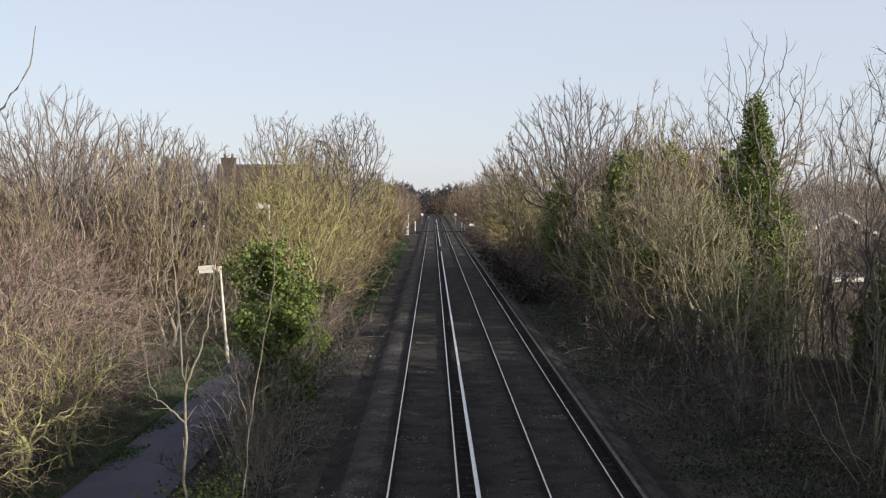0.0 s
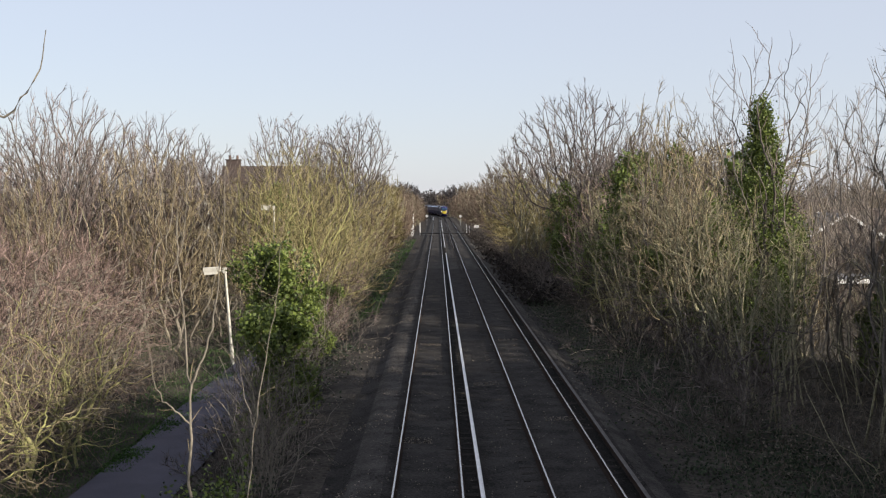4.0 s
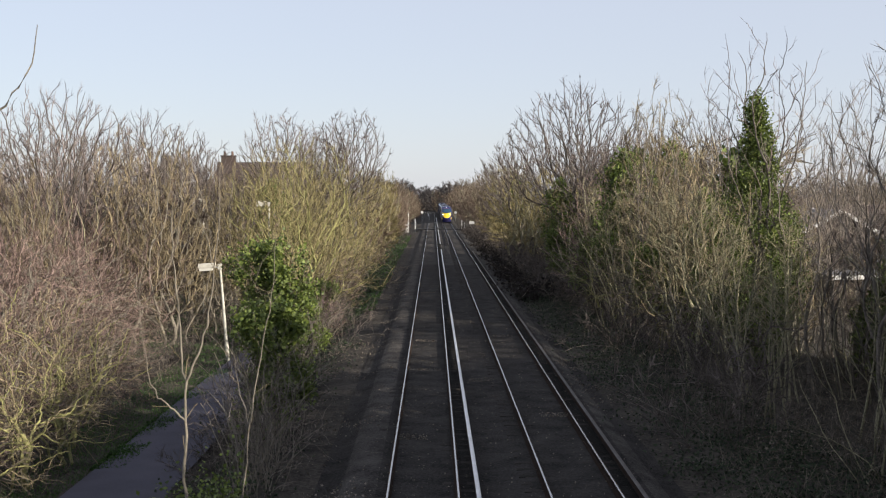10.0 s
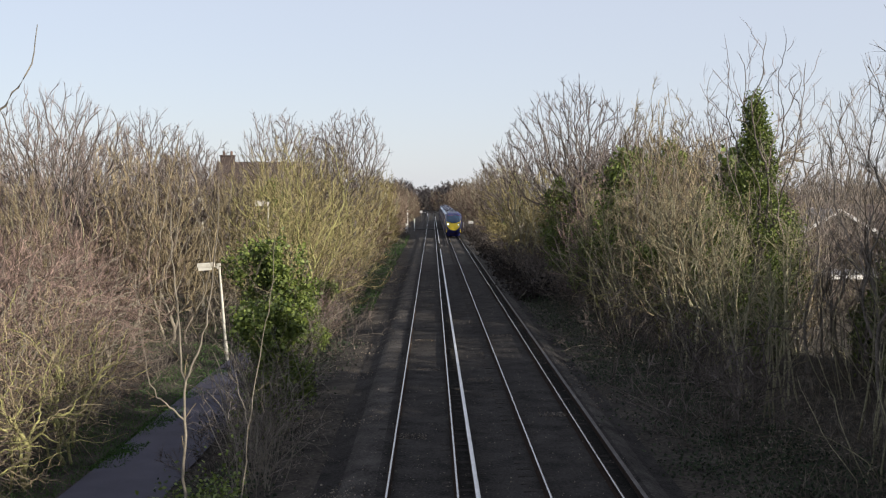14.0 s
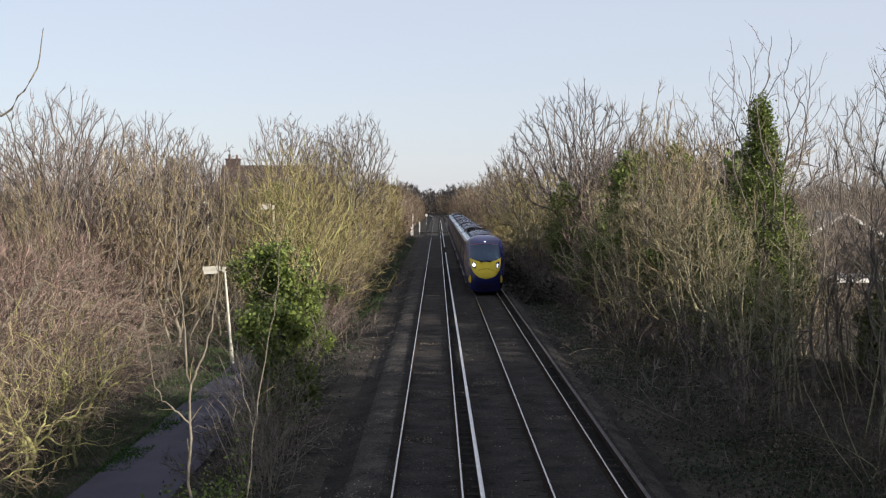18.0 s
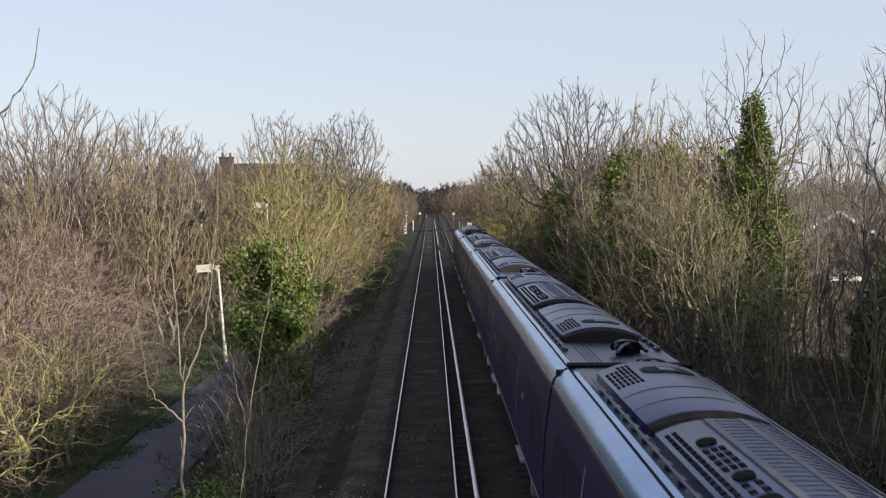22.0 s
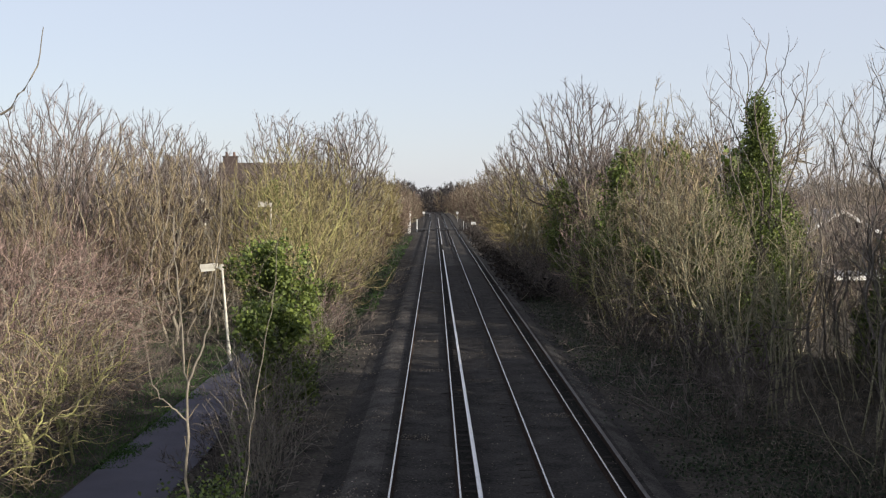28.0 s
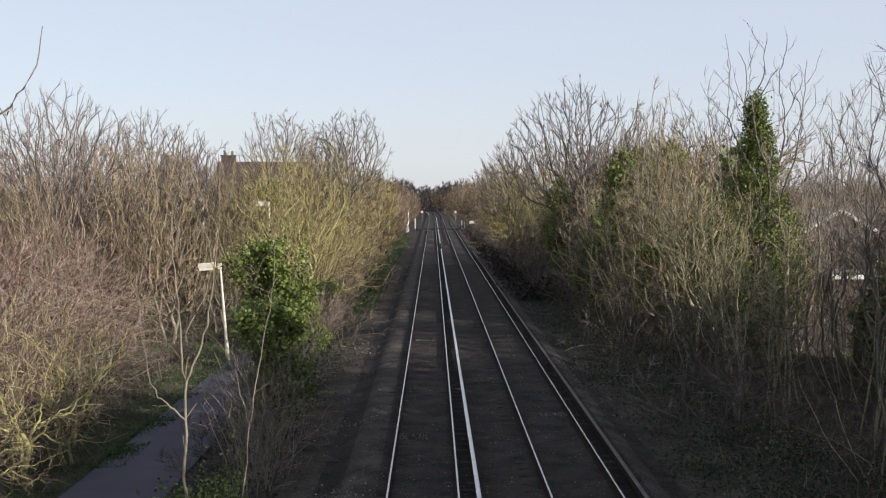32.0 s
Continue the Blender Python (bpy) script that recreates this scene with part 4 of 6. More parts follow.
def cab_coach():
    """The end car: its nose points to -y, tip at y = 0, tail end at y = 20.6."""
    ob = thing("train_cab_coach", Matrix(), "dark blue driving coach with a yellow nose and lit headlamps", "train coach", "coaches of the train")
    back = 20.5
    coach_shell(ob, 3.9, back)
    end_wall(ob, back, 1)
    # nose: a bulging face and the sides behind it
    outline = [(x, z) for x, z in [(0.0, 0.12), (0.72, 0.13), (1.04, 0.22), (1.21, 0.44), (1.31, 0.8)] + SIDE[2:-1] + [(1.25, 3.2), (1.205, 3.33), (1.13, 3.43), (1.03, 3.51), (0.92, 3.57), (0.78, 3.64), (0.6, 3.71), (0.3, 3.78), (0.0, 3.80)]]
    ring = outline + [(-x, z) for x, z in outline[-2:0:-1]]
    bm = bmesh.new()
    steps = [0.0, 0.25, 0.45, 0.62, 0.76, 0.86, 0.93, 0.975, 1.0]
    rows = []
    for r in steps[1:]:
        row = []
        for x, z in ring:
            px, pz = x * r, 1.5 + (z - 1.5) * r
            row.append(bm.verts.new(nose_point(px, pz)))
        rows.append(row)
    mid = bm.verts.new((0, nose_depth(0, 1.5), 1.5))
    n = len(ring)
    for i in range(n):
        bm.faces.new((mid, rows[0][i], rows[0][(i + 1) % n]))
    for a, b in zip(rows, rows[1:]):
        for i in range(n):
            bm.faces.new((a[i], b[i], b[(i + 1) % n], a[(i + 1) % n]))
    last = [bm.verts.new((x, 3.95, z)) for x, z in ring]
    for i in range(n):
        if rows[-1][i].co.y < 3.9 or rows[-1][(i + 1) % n].co.y < 3.9:
            bm.faces.new((rows[-1][i], last[i], last[(i + 1) % n], rows[-1][(i + 1) % n]))
    nose = part("nose", bm, NOSE_BLUE, ob, "rounded dark blue streamlined nose", smooth=True)

    def facing(name, left, right, n, mat, lift, label, warp=None):
        """A patch on the nose between two edge functions of a 0..1 height, given as (x, z)."""
        bm = bmesh.new()
        grid = []
        for j in range(n + 1):
            (xa, za), (xb, zb) = left(j / n), right(j / n)
            row = []
            for i in range(n + 1):
                x, z = xa + (xb - xa) * i / n, za + (zb - za) * i / n
                z += warp(x, j / n) if warp else 0.0
                p = nose_point(x, z)
                row.append(bm.verts.new((p[0], p[1] - lift, p[2] + lift * 0.4)))
            grid.append(row)
        for a, b in zip(grid, grid[1:]):
            for i in range(n):
                bm.faces.new((a[i], a[i + 1], b[i + 1], b[i]))
        bmesh.ops.remove_doubles(bm, verts=bm.verts, dist=0.0005)
        return part(name, bm, mat, nose, label, smooth=True)

    def yellow_edge(s):
        def edge(t):
            half = 1.03 * math.sqrt(max(0.0, 1 - (1 - min(1.0, t * 1.25)) ** 2)) + 0.08 * t + 0.01
            return s * half, 0.97 + 1.09 * t
        return edge

    facing("nose_panel", yellow_edge(-1), yellow_edge(1), 16, TRAIN_YELLOW, 0.012, "bright yellow warning panel", lambda x, t: 0.2 * x * x * t * t)
    facing("windscreen", lambda t: (-1.11 + 0.13 * t, 2.10 + 1.08 * t), lambda t: (1.11 - 0.13 * t, 2.10 + 1.08 * t), 12, TRAIN_GLASS, 0.014, "dark tinted windscreen", lambda x, t: 0.2 * x * x * (1 - t) - 0.06 * x * x * t)
    facing("windscreen_line", lambda t: (-1.0, 3.215 + 0.014 * t), lambda t: (1.0, 3.215 + 0.014 * t), 8, TRAIN_RED, 0.016, "thin red line over the windscreen", lambda x, t: -0.06 * x * x)
    facing("panel_seam", lambda t: (-0.86, 1.37 + 0.016 * t), lambda t: (0.86, 1.37 + 0.016 * t), 14, TRAIN_DARK, 0.018, "", lambda x, t: 0.25 * (1 - (x / 0.86) ** 2))
    # a duller, darker patch below the yellow panel
    facing("coupler_hatch", lambda t: (-0.5 - 0.22 * t, 0.26 + 0.42 * t), lambda t: (0.5 + 0.22 * t, 0.26 + 0.42 * t), 8, TRAIN_BLUE, 0.014, "dull dark patch low on the nose")
    for s in (-1, 1):
        facing("headlamp_glass", lambda t: (s * 0.74, 1.62 + 0.40 * t), lambda t: (s * 0.98, 1.72 + 0.36 * t), 4, TRAIN_GLASS, 0.02, "dark headlamp cluster glass")
        lit = s == -1
        r = 0.09 if lit else 0.06
        bow = lambda t, w: w * math.sqrt(max(0.0, 1 - (2 * t - 1) ** 2)) + 0.002
        facing("headlamp", lambda t: (s * 0.86 - bow(t, r), 1.87 + r * (2 * t - 1)), lambda t: (s * 0.86 + bow(t, r), 1.87 + r * (2 * t - 1)), 8, HEADLIGHT if lit else HEADLIGHT_DIM, 0.03, "lit headlamp" if lit else "dim marker lamp")
        if not lit:
            facing("marker_lamp", lambda t: (s * 0.83 - bow(t, 0.045), 1.74 + 0.045 * (2 * t - 1)), lambda t: (s * 0.83 + bow(t, 0.045), 1.74 + 0.045 * (2 * t - 1)), 6, HEADLIGHT_DIM, 0.03, "dim marker lamp")
        facing("side_marker", lambda t: (s * (1.10 - 0.04 * math.sin(math.pi * t)), 0.66 + 0.5 * t), lambda t: (s * (1.15 + 0.08 * math.sin(math.pi * (0.15 + 0.8 * t))), 0.68 + 0.48 * t), 6, TRAIN_YELLOW, 0.02, "yellow corner panel")
        bm = bmesh.new()
        x = s * 0.28
        rod(bm, (x, nose_depth(x, 2.12) - 0.05, 2.12), (x - 0.3, nose_depth(x - 0.3, 2.2) - 0.04, 2.2), 0.018, sides=6)
        box(bm, x - 0.08, x + 0.08, nose_depth(x, 2.1) - 0.1, nose_depth(x, 2.1), 2.06, 2.16)
        part("wiper", bm, TRAIN_DARK, nose, "black windscreen wiper")
    facing("roof_lamp", lambda t: (-0.055, 3.33 + 0.05 * t), lambda t: (0.055, 3.33 + 0.05 * t), 3, ROOF_LAMP, 0.03, "lit lamp above the windscreen")
    part("obstacle_deflector", box(bmesh.new(), -0.7, 0.7, 0.6, 1.6, 0.1, 0.3), NOSE_BLUE, nose, "dark blue skirt under the nose", 0.08)
    POD_TOP["now"] = 3.87
    p = pod(ob, 4.0, 14.0, slope=0.2, label="long domed grey roof cover")
    for yc in (5.6, 12.95):
        grille(p, yc, -1)
        grille(p, yc, 1)
        hatch(p, yc, -0.28, 0.28)
    for y in (7.0, 8.6, 9.4, 10.6, 11.6):
        seam(p, y)
    part("roof_band", on_pod(-0.71, 0.71, 8.9, 9.36, 0.003, 8), TRAIN_STRIPE, p, "paler band across the roof cover")
    for e in (-1, 1):
        for k in range(6):
            x = e * (0.32 + 0.06 * k + (0.03 if k > 3 else 0))
            part("vent_slot", on_pod(x - 0.018, x + 0.018, 8.98, 9.28, 0.008, 1), TRAIN_BLACK, p)
    for x0, x1 in ((-0.26, -0.02), (0.02, 0.26)):
        part("roof_opening", on_pod(x0, x1, 9.0, 9.26, 0.009, 2), TRAIN_BLACK, p, "dark roof opening")
    POD_TOP["now"] = 3.83
    pantograph(ob, 14.4, 20.3)
    for y in (3.3 + 3.4, 17.2):
        bogie(ob, y)
    for s in (-1, 1):
        for d in (5.2, 15.2):
            door(ob, d, s)
        for y in (7.2, 9.0, 10.8, 12.6, 17.4, 19.2):
            side_window(ob, y - 0.75, y + 0.75, s)
    return ob


def nose_point(x, z):
    """A point of the nose's face; in plan the nose narrows towards its tip."""
    y = nose_depth(x, z)
    return x * (1 - 0.11 * max(0.0, (3.9 - y) / 3.9) ** 1.5), y, z


def nose_depth(x, z):
    """How far behind the tip the nose's face lies."""
    w = abs(x) / 1.405
    top = max(0.0, (z - 3.0) / 0.72)
    return min(3.95, along(NOSE_FACE, z) + 0.42 * w ** 2 + 1.5 * w ** 6 + 0.25 * top ** 6)


front_cab = cab_coach()
rear_cab = copy_thing(front_cab, pose(0, 100, 0, 0, 0, 180))
tagged(rear_cab, "dark blue driving coach with a yellow nose at the train's tail")
coaches = [middle_coach()]
for i in range(3):
    coaches.append(copy_thing(coaches[0], pose(0, 20 * i, 0)))

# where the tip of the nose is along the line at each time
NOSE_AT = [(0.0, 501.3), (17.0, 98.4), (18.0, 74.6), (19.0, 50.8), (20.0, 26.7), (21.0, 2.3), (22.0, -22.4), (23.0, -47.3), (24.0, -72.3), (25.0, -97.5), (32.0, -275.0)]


# ---- lamp posts, crossing, houses ----
def lamp_post(x, y, z, height, lean, label, head=0.9):
    """A slim column with a horizontal lantern reaching to the left."""
    ob = thing("street_lamp", pose(x, y, z, 0, lean, 0), label, "street lamp", "street lamps")
    bm = rod(bmesh.new(), (0, 0, -0.3), (0, 0, height), 0.085, 0.055, 12)
    part("column", bm, POST, ob, "slender cream column", smooth=True)
    bm = rod(bmesh.new(), (0, 0, 0), (0, 0, 1.0), 0.10, 0.10, 12)
    part("base", bm, POST, ob, "thicker column base", smooth=True)
    bm = bmesh.new()
    rod(bm, (0.04, 0, height - 0.05), (-head * 0.35, 0, height + 0.06), 0.04, 0.04, 8)
    part("bracket", bm, POST, ob)
    bm = box(bmesh.new(), -head + 0.02, -head * 0.22, -0.17, 0.17, height + 0.02, height + 0.23)
    lantern = part("lantern", bm, POST, ob, "cream lantern housing", 0.07, True)
    bm = box(bmesh.new(), -head * 0.95, -head * 0.35, -0.14, 0.14, height - 0.12, height + 0.03)
    part("bowl", bm, LENS, lantern, "milky lamp bowl", 0.04, True)
    bm = box(bmesh.new(), -0.10, 0.07, -0.09, 0.09, height - 0.10, height + 0.16)
    part("spigot", bm, POST, ob, "", 0.02)
    return ob


lamp_post(-10.05, 55.2, -1.85, 4.66, -4.2, "leaning cream lamp post with a box lantern beside the footpath", 1.05)
lamp_post(-10.7, 74.0, -1.8, 7.5, 0.0, "cream street lamp seen through bare trees")
lamp_post(-15.6, 77.0, -1.8, 7.7, 0.0, "distant cream street lamp among thin trees")

# foot crossing over both tracks
crossing = thing("foot_crossing", pose(0, 213.5, 0), "dark boarded foot crossing over both tracks", "level crossing")
for x0, x1 in ((-3.4, -1.06), (-0.87, 0.45), (0.64, 2.38), (2.58, 3.90), (4.09, 6.2)):
    for k in range(5):
        bm = box(bmesh.new(), x0, x1, -1.5 + 0.6 * k, -0.93 + 0.6 * k, -0.16, -0.02)
        part("board", bm, TIMBER, crossing, "", 0.015)


def marker_disc(x, y, z, label):
    """A round plate on a post, facing along the line."""
    ob = thing("disc_sign", pose(x, y, ground_height(x, y)), label, "railway sign", "round signs by the line")
    h = z - ground_height(x, y)
    part("post", rod(bmesh.new(), (0, 0.05, -0.2), (0, 0.05, h + 0.3), 0.05), GREY_METAL, ob)
    part("plate", rod(bmesh.new(), (0, -0.03, h), (0, 0.03, h), 0.34, sides=24), WHITE, ob, "round white plate")
    bm = bmesh.new()
    rod(bm, (0, -0.045, h), (0, -0.03, h), 0.25, sides=24)
    part("plate_face", bm, WHITE, ob)
    return ob


marker_disc(-2.75, 290, 1.95, "round white sign on a post beside the track")
marker_disc(5.85, 290, 1.9, "round white sign on a post beside the track")


def white_post(x, y, top, width, label):
    g = ground_height(x, y)
    ob = thing("marker_post", pose(x, y, g), label, "post", "white posts by the foot crossing")
    part("shaft", box(bmesh.new(), -width / 2, width / 2, -width / 2, width / 2, -0.2, top - g), WHITE, ob, "", 0.03)
    part("cap", box(bmesh.new(), -width / 2 - 0.03, width / 2 + 0.03, -width / 2 - 0.03, width / 2 + 0.03, top - g, top - g + 0.06), WHITE, ob, "", 0.02)
    return ob


white_post(-4.55, 211, 3.4, 0.2, "tall white post beside the foot crossing")
white_post(-4.75, 209, 0.9, 0.42, "short white cabinet post beside the foot crossing")
white_post(-3.3, 213, 1.8, 0.18, "white post beside the foot crossing")
white_post(5.5, 214, 1.5, 0.09, "thin white post beside the foot crossing")
white_post(6.0, 214, 1.1, 0.09, "thin white post beside the foot crossing")

board = thing("notice_board", pose(7.25, 210, ground_height(7.25, 210)), "white notice board on two posts by the crossing", "sign")
for x in (-0.4, 0.4):
    part("post", rod(bmesh.new(), (x, 0, -0.2), (x, 0, 1.9), 0.04), TIMBER, board)
part("panel", box(bmesh.new(), -0.45, 0.45, -0.06, -0.01, 1.45, 1.95), WHITE, board, "plain white panel", 0.01)
gate = thing("crossing_gate", pose(6.3, 208, ground_height(6.3, 208)), "dark tubular gate beside the foot crossing", "gate")
for a, b in (((-0.8, 0, 1.7), (0.5, 0, 0.5)), ((-0.8, 0, 0), (-0.8, 0, 1.9)), ((0.5, 0, 0), (0.5, 0, 1.3)), ((-0.8, 0, 0.5), (0.5, 0, 0.5))):
    part("rail", rod(bmesh.new(), a, b, 0.03), TIMBER, gate)


def house(x, y, turn, width, depth, eaves, ridge, wall, tiles, label, chimney=None, barge=False, z=-2.0):
    """Walls, gabled roof along the width, windows, chimney."""
    ob = thing("house", pose(x, y, z, 0, 0, turn), label, "house")
    w, d = width / 2, depth / 2
    bm = bmesh.new()
    pts = [(-w, -d), (w, -d), (w, d), (-w, d)]
    low = [bm.verts.new((px, py, -1)) for px, py in pts]
    up = [bm.verts.new((px, py, eaves)) for px, py in pts]
    r0, r1 = bm.verts.new((-w, 0, ridge - 0.1)), bm.verts.new((w, 0, ridge - 0.1))
    for i in range(4):
        bm.faces.new((low[i], low[(i + 1) % 4], up[(i + 1) % 4], up[i]))
    bm.faces.new((up[3], up[0], r0))
    bm.faces.new((up[1], up[2], r1))
    part("wall", bm, wall, ob)
    bm = bmesh.new()
    o, drop = 0.35, (ridge - eaves) * 0.35 / d
    for s in (-1, 1):
        q = [(-w - o, s * (d + o), eaves - drop), (w + o, s * (d + o), eaves - drop), (w + o, 0, ridge), (-w - o, 0, ridge)]
        a = [bm.verts.new(p) for p in q]
        b = [bm.verts.new((p[0], p[1], p[2] + 0.16)) for p in q]
        bm.faces.new(a)
        bm.faces.new(b)
        for i in range(4):
            bm.faces.new((a[i], a[(i + 1) % 4], b[(i + 1) % 4], b[i]))
    roof = part("roof", bm, tiles, ob, "tiled gable roof")
    fall = (ridge - eaves + drop) / (d + o)
    for k in range(int((d + o) / 0.34)):
        for e in (-1, 1):
            t0, t1 = k * 0.34, min(d + o, k * 0.34 + 0.37)
            bm = bmesh.new()
            q = [(-w - o, t0, 0.162), (w + o, t0, 0.162), (w + o, t1, 0.19), (-w - o, t1, 0.19)]
            a = [bm.verts.new((px, e * t, ridge - fall * t + up_)) for px, t, up_ in q]
            b = [bm.verts.new((px, e * t, ridge - fall * t + 0.15)) for px, t, up_ in q]
            bm.faces.new(a)
            for i in range(4):
                bm.faces.new((a[i], a[(i + 1) % 4], b[(i + 1) % 4], b[i]))
            part("tile_course", bm, tiles, roof)
    if barge:
        for e in (-1, 1):
            for s in (-1, 1):
                bm = bmesh.new()
                xo = e * (w + o + 0.03)
                q = [(xo, s * (d + o), eaves - drop - 0.12), (xo, s * (d + o), eaves - drop + 0.2), (xo, 0, ridge + 0.22), (xo, 0, ridge - 0.12)]
                a = [bm.verts.new(p) for p in q]
                b = [bm.verts.new((p[0] - e * 0.06, p[1], p[2])) for p in q]
                bm.faces.new(a)
                bm.faces.new(b)
                for i in range(4):
                    bm.faces.new((a[i], a[(i + 1) % 4], b[(i + 1) % 4], b[i]))
                part("barge_board", bm, WHITE, ob, "white barge board")
    rows = int((eaves - 0.4) / 2.5)
    for fl in range(rows):
        for wx in np.linspace(-w + 1.4, w - 1.4, max(2, int(width / 3))):
            zc = 1.5 + 2.6 * fl
            win = part("window", box(bmesh.new(), wx - 0.65, wx + 0.65, -d - 0.03, -d + 0.02, zc - 0.6, zc + 0.6), WHITE, ob, "white window frame")
            for px in (-0.31, 0.31):
                part("pane", box(bmesh.new(), wx + px - 0.27, wx + px + 0.27, -d - 0.045, -d - 0.02, zc - 0.53, zc + 0.53), WINDOW_GLASS, win)
    if chimney:
        for cx in chimney:
            c = part("chimney", box(bmesh.new(), cx - 0.75, cx + 0.75, -0.45, 0.45, ridge - 0.6, ridge + 0.75), BRICK, ob, "brick chimney stack", 0.02)
            part("chimney_cap", box(bmesh.new(), cx - 0.85, cx + 0.85, -0.55, 0.55, ridge + 0.75, ridge + 0.86), BRICK, c)
            for px in (-0.4, 0.4):
                part("chimney_pot", rod(bmesh.new(), (cx + px, 0, ridge + 0.86), (cx + px, 0, ridge + 1.3), 0.15, 0.12, 10), CLAY, c)
    return ob


house(-18.0, 122, 4, 9.5, 8.0, 7.2, 11.1, BRICK, ROOF_TILE, "brick house with a brown tiled roof and chimney behind trees", chimney=(-3.9,), z=-1.4)
house(-27.0, 122, 84, 8.0, 5.0, 8.6, 11.5, RENDER_WALL, SLATE, "pale rendered house gable half hidden by trees", z=-1.2)
house(36.0, 103, 84, 10.0, 5.8, 5.5, 7.2, BRICK, SLATE, "brick bungalow with white barge boards behind trees", barge=True, z=-2.3)
house(52.0, 128, -6, 14.0, 8.0, 4.8, 7.4, BRICK, ROOF_TILE, "brick house with a brown roof behind the trees", chimney=(4.0,), z=-2.3)
house(64.0, 190, 8, 16.0, 8.0, 5.0, 8.0, RENDER_WALL, ROOF_TILE, "pale distant house behind trees", chimney=(-4.0, 4.0), z=-2.0)
garage = thing("garage", pose(31.6, 79, -1.9), "low flat-roofed pale garage with a white fascia", "garage")
part("wall", box(bmesh.new(), -4.5, 4.5, -3, 3, -0.8, 2.55), BRICK, garage)
part("flat_roof", box(bmesh.new(), -4.7, 4.7, -3.2, 3.2, 2.55, 2.78), SLATE, garage)
part("fascia", box(bmesh.new(), -4.75, 4.75, -3.26, -3.2, 2.52, 2.82), WHITE, garage, "white fascia board")


# ---- trees and shrubs ----
def tree_kind(name, seed, bark, twig, label, group, spray, category="tree", shrub=False, **kw):
    wood, fine = (grown if shrub == "grown" else shrub_wood if shrub else bare_tree)(seed, **kw)
    ob = plant(name, wood, fine, bark, twig, label, category, spray, seed)
    tagged(ob, group=group)
    return ob, wood, fine


def belt(rng, n, x0, x1, y0, y1, s0, s1, grow=0.0):
    """n places spread over a stretch beside the line: x, y, turn, size."""
    out = []
    for i in range(n):
        y = y0 + (y1 - y0) * (i + rng.uniform(0, 1)) / n
        out.append((rng.uniform(x0, x1) + bend(y), y, rng.uniform(0, 360), rng.uniform(s0, s1)))
    return out


R = random.Random(4)
TALL = "tall bare trees beside the railway"
SCRUB = "bare shrubs on the railway banks"

# tall bare trees with rounded crowns of fine rising twigs
dome_a, _, _ = tree_kind("bare_tree", 11, BARK, TWIG_DUSK, "tall leafless tree with a rounded crown of fine grey-brown twigs", TALL, (8500, 0.36, 0.02), "tree", "grown", blobs=[(0, 0, 8.5, 5.0, 4.8, 4.9), (-1.6, 0.4, 6.6, 4.0, 3.8, 3.2)], n=2000, fork=3.8, balance=0.45, tip=0.0165, stems=1, rim=0.36, droop=0.35, crook=0.045, power=2.4, hold=0.45)
set_out(dome_a, [(-20.7, 63, 20, 1.06), (11.3, 88, 215, 1.2), (-18.2, 72, 70, 1.0), (9.6, 122, 320, 1.02), (-29, 84, 250, 1.0), (18.5, 78, 150, 0.98), (-26.2, 66, 20, 0.86), (16.8, 100, 30, 1.0), (13.4, 110, 200, 1.0), (-31, 98, 100, 1.0)])
dome_b, _, _ = tree_kind("bare_tree", 12, BARK, TWIG_DUSK, "tall leafless tree with a broad dome of grey twigs", TALL, (8500, 0.36, 0.02), "tree", "grown", blobs=[(1.0, 0, 8.2, 4.2, 4.2, 4.8), (-2.6, 0.5, 7.6, 3.4, 3.4, 4.0), (0.8, -0.5, 5.6, 3.6, 3.4, 2.8)], n=2000, fork=3.2, balance=0.45, tip=0.0165, stems=2, rim=0.36, droop=0.35, crook=0.045, power=2.4, hold=0.45)
set_out(dome_b, [(-15.0, 71, 80, 0.93), (14.2, 82, 40, 1.0), (-22.5, 80, 30, 0.95), (-11.0, 108, 90, 1.0), (-17.5, 84, 160, 0.9), (20.5, 92, 300, 0.95), (-25, 100, 210, 0.95)])
dome_c, _, _ = tree_kind("bare_tree", 14, BARK, TWIG_DUSK, "tall leafless tree with a narrow rounded crown of grey twigs", TALL, (5000, 0.42, 0.024), "tree", "grown", blobs=[(0, 0, 10.4, 3.3, 3.2, 4.2), (0, 0, 7.6, 2.9, 2.8, 3.0)], n=1300, fork=5.0, balance=0.4, tip=0.018, droop=0.35, crook=0.045, power=2.45, rim=0.38, hold=0.3)
set_out(dome_c, [(-12.9, 95, 20, 1.03), (-7.0, 97, 140, 1.04), (-9.8, 102, 260, 0.98)])
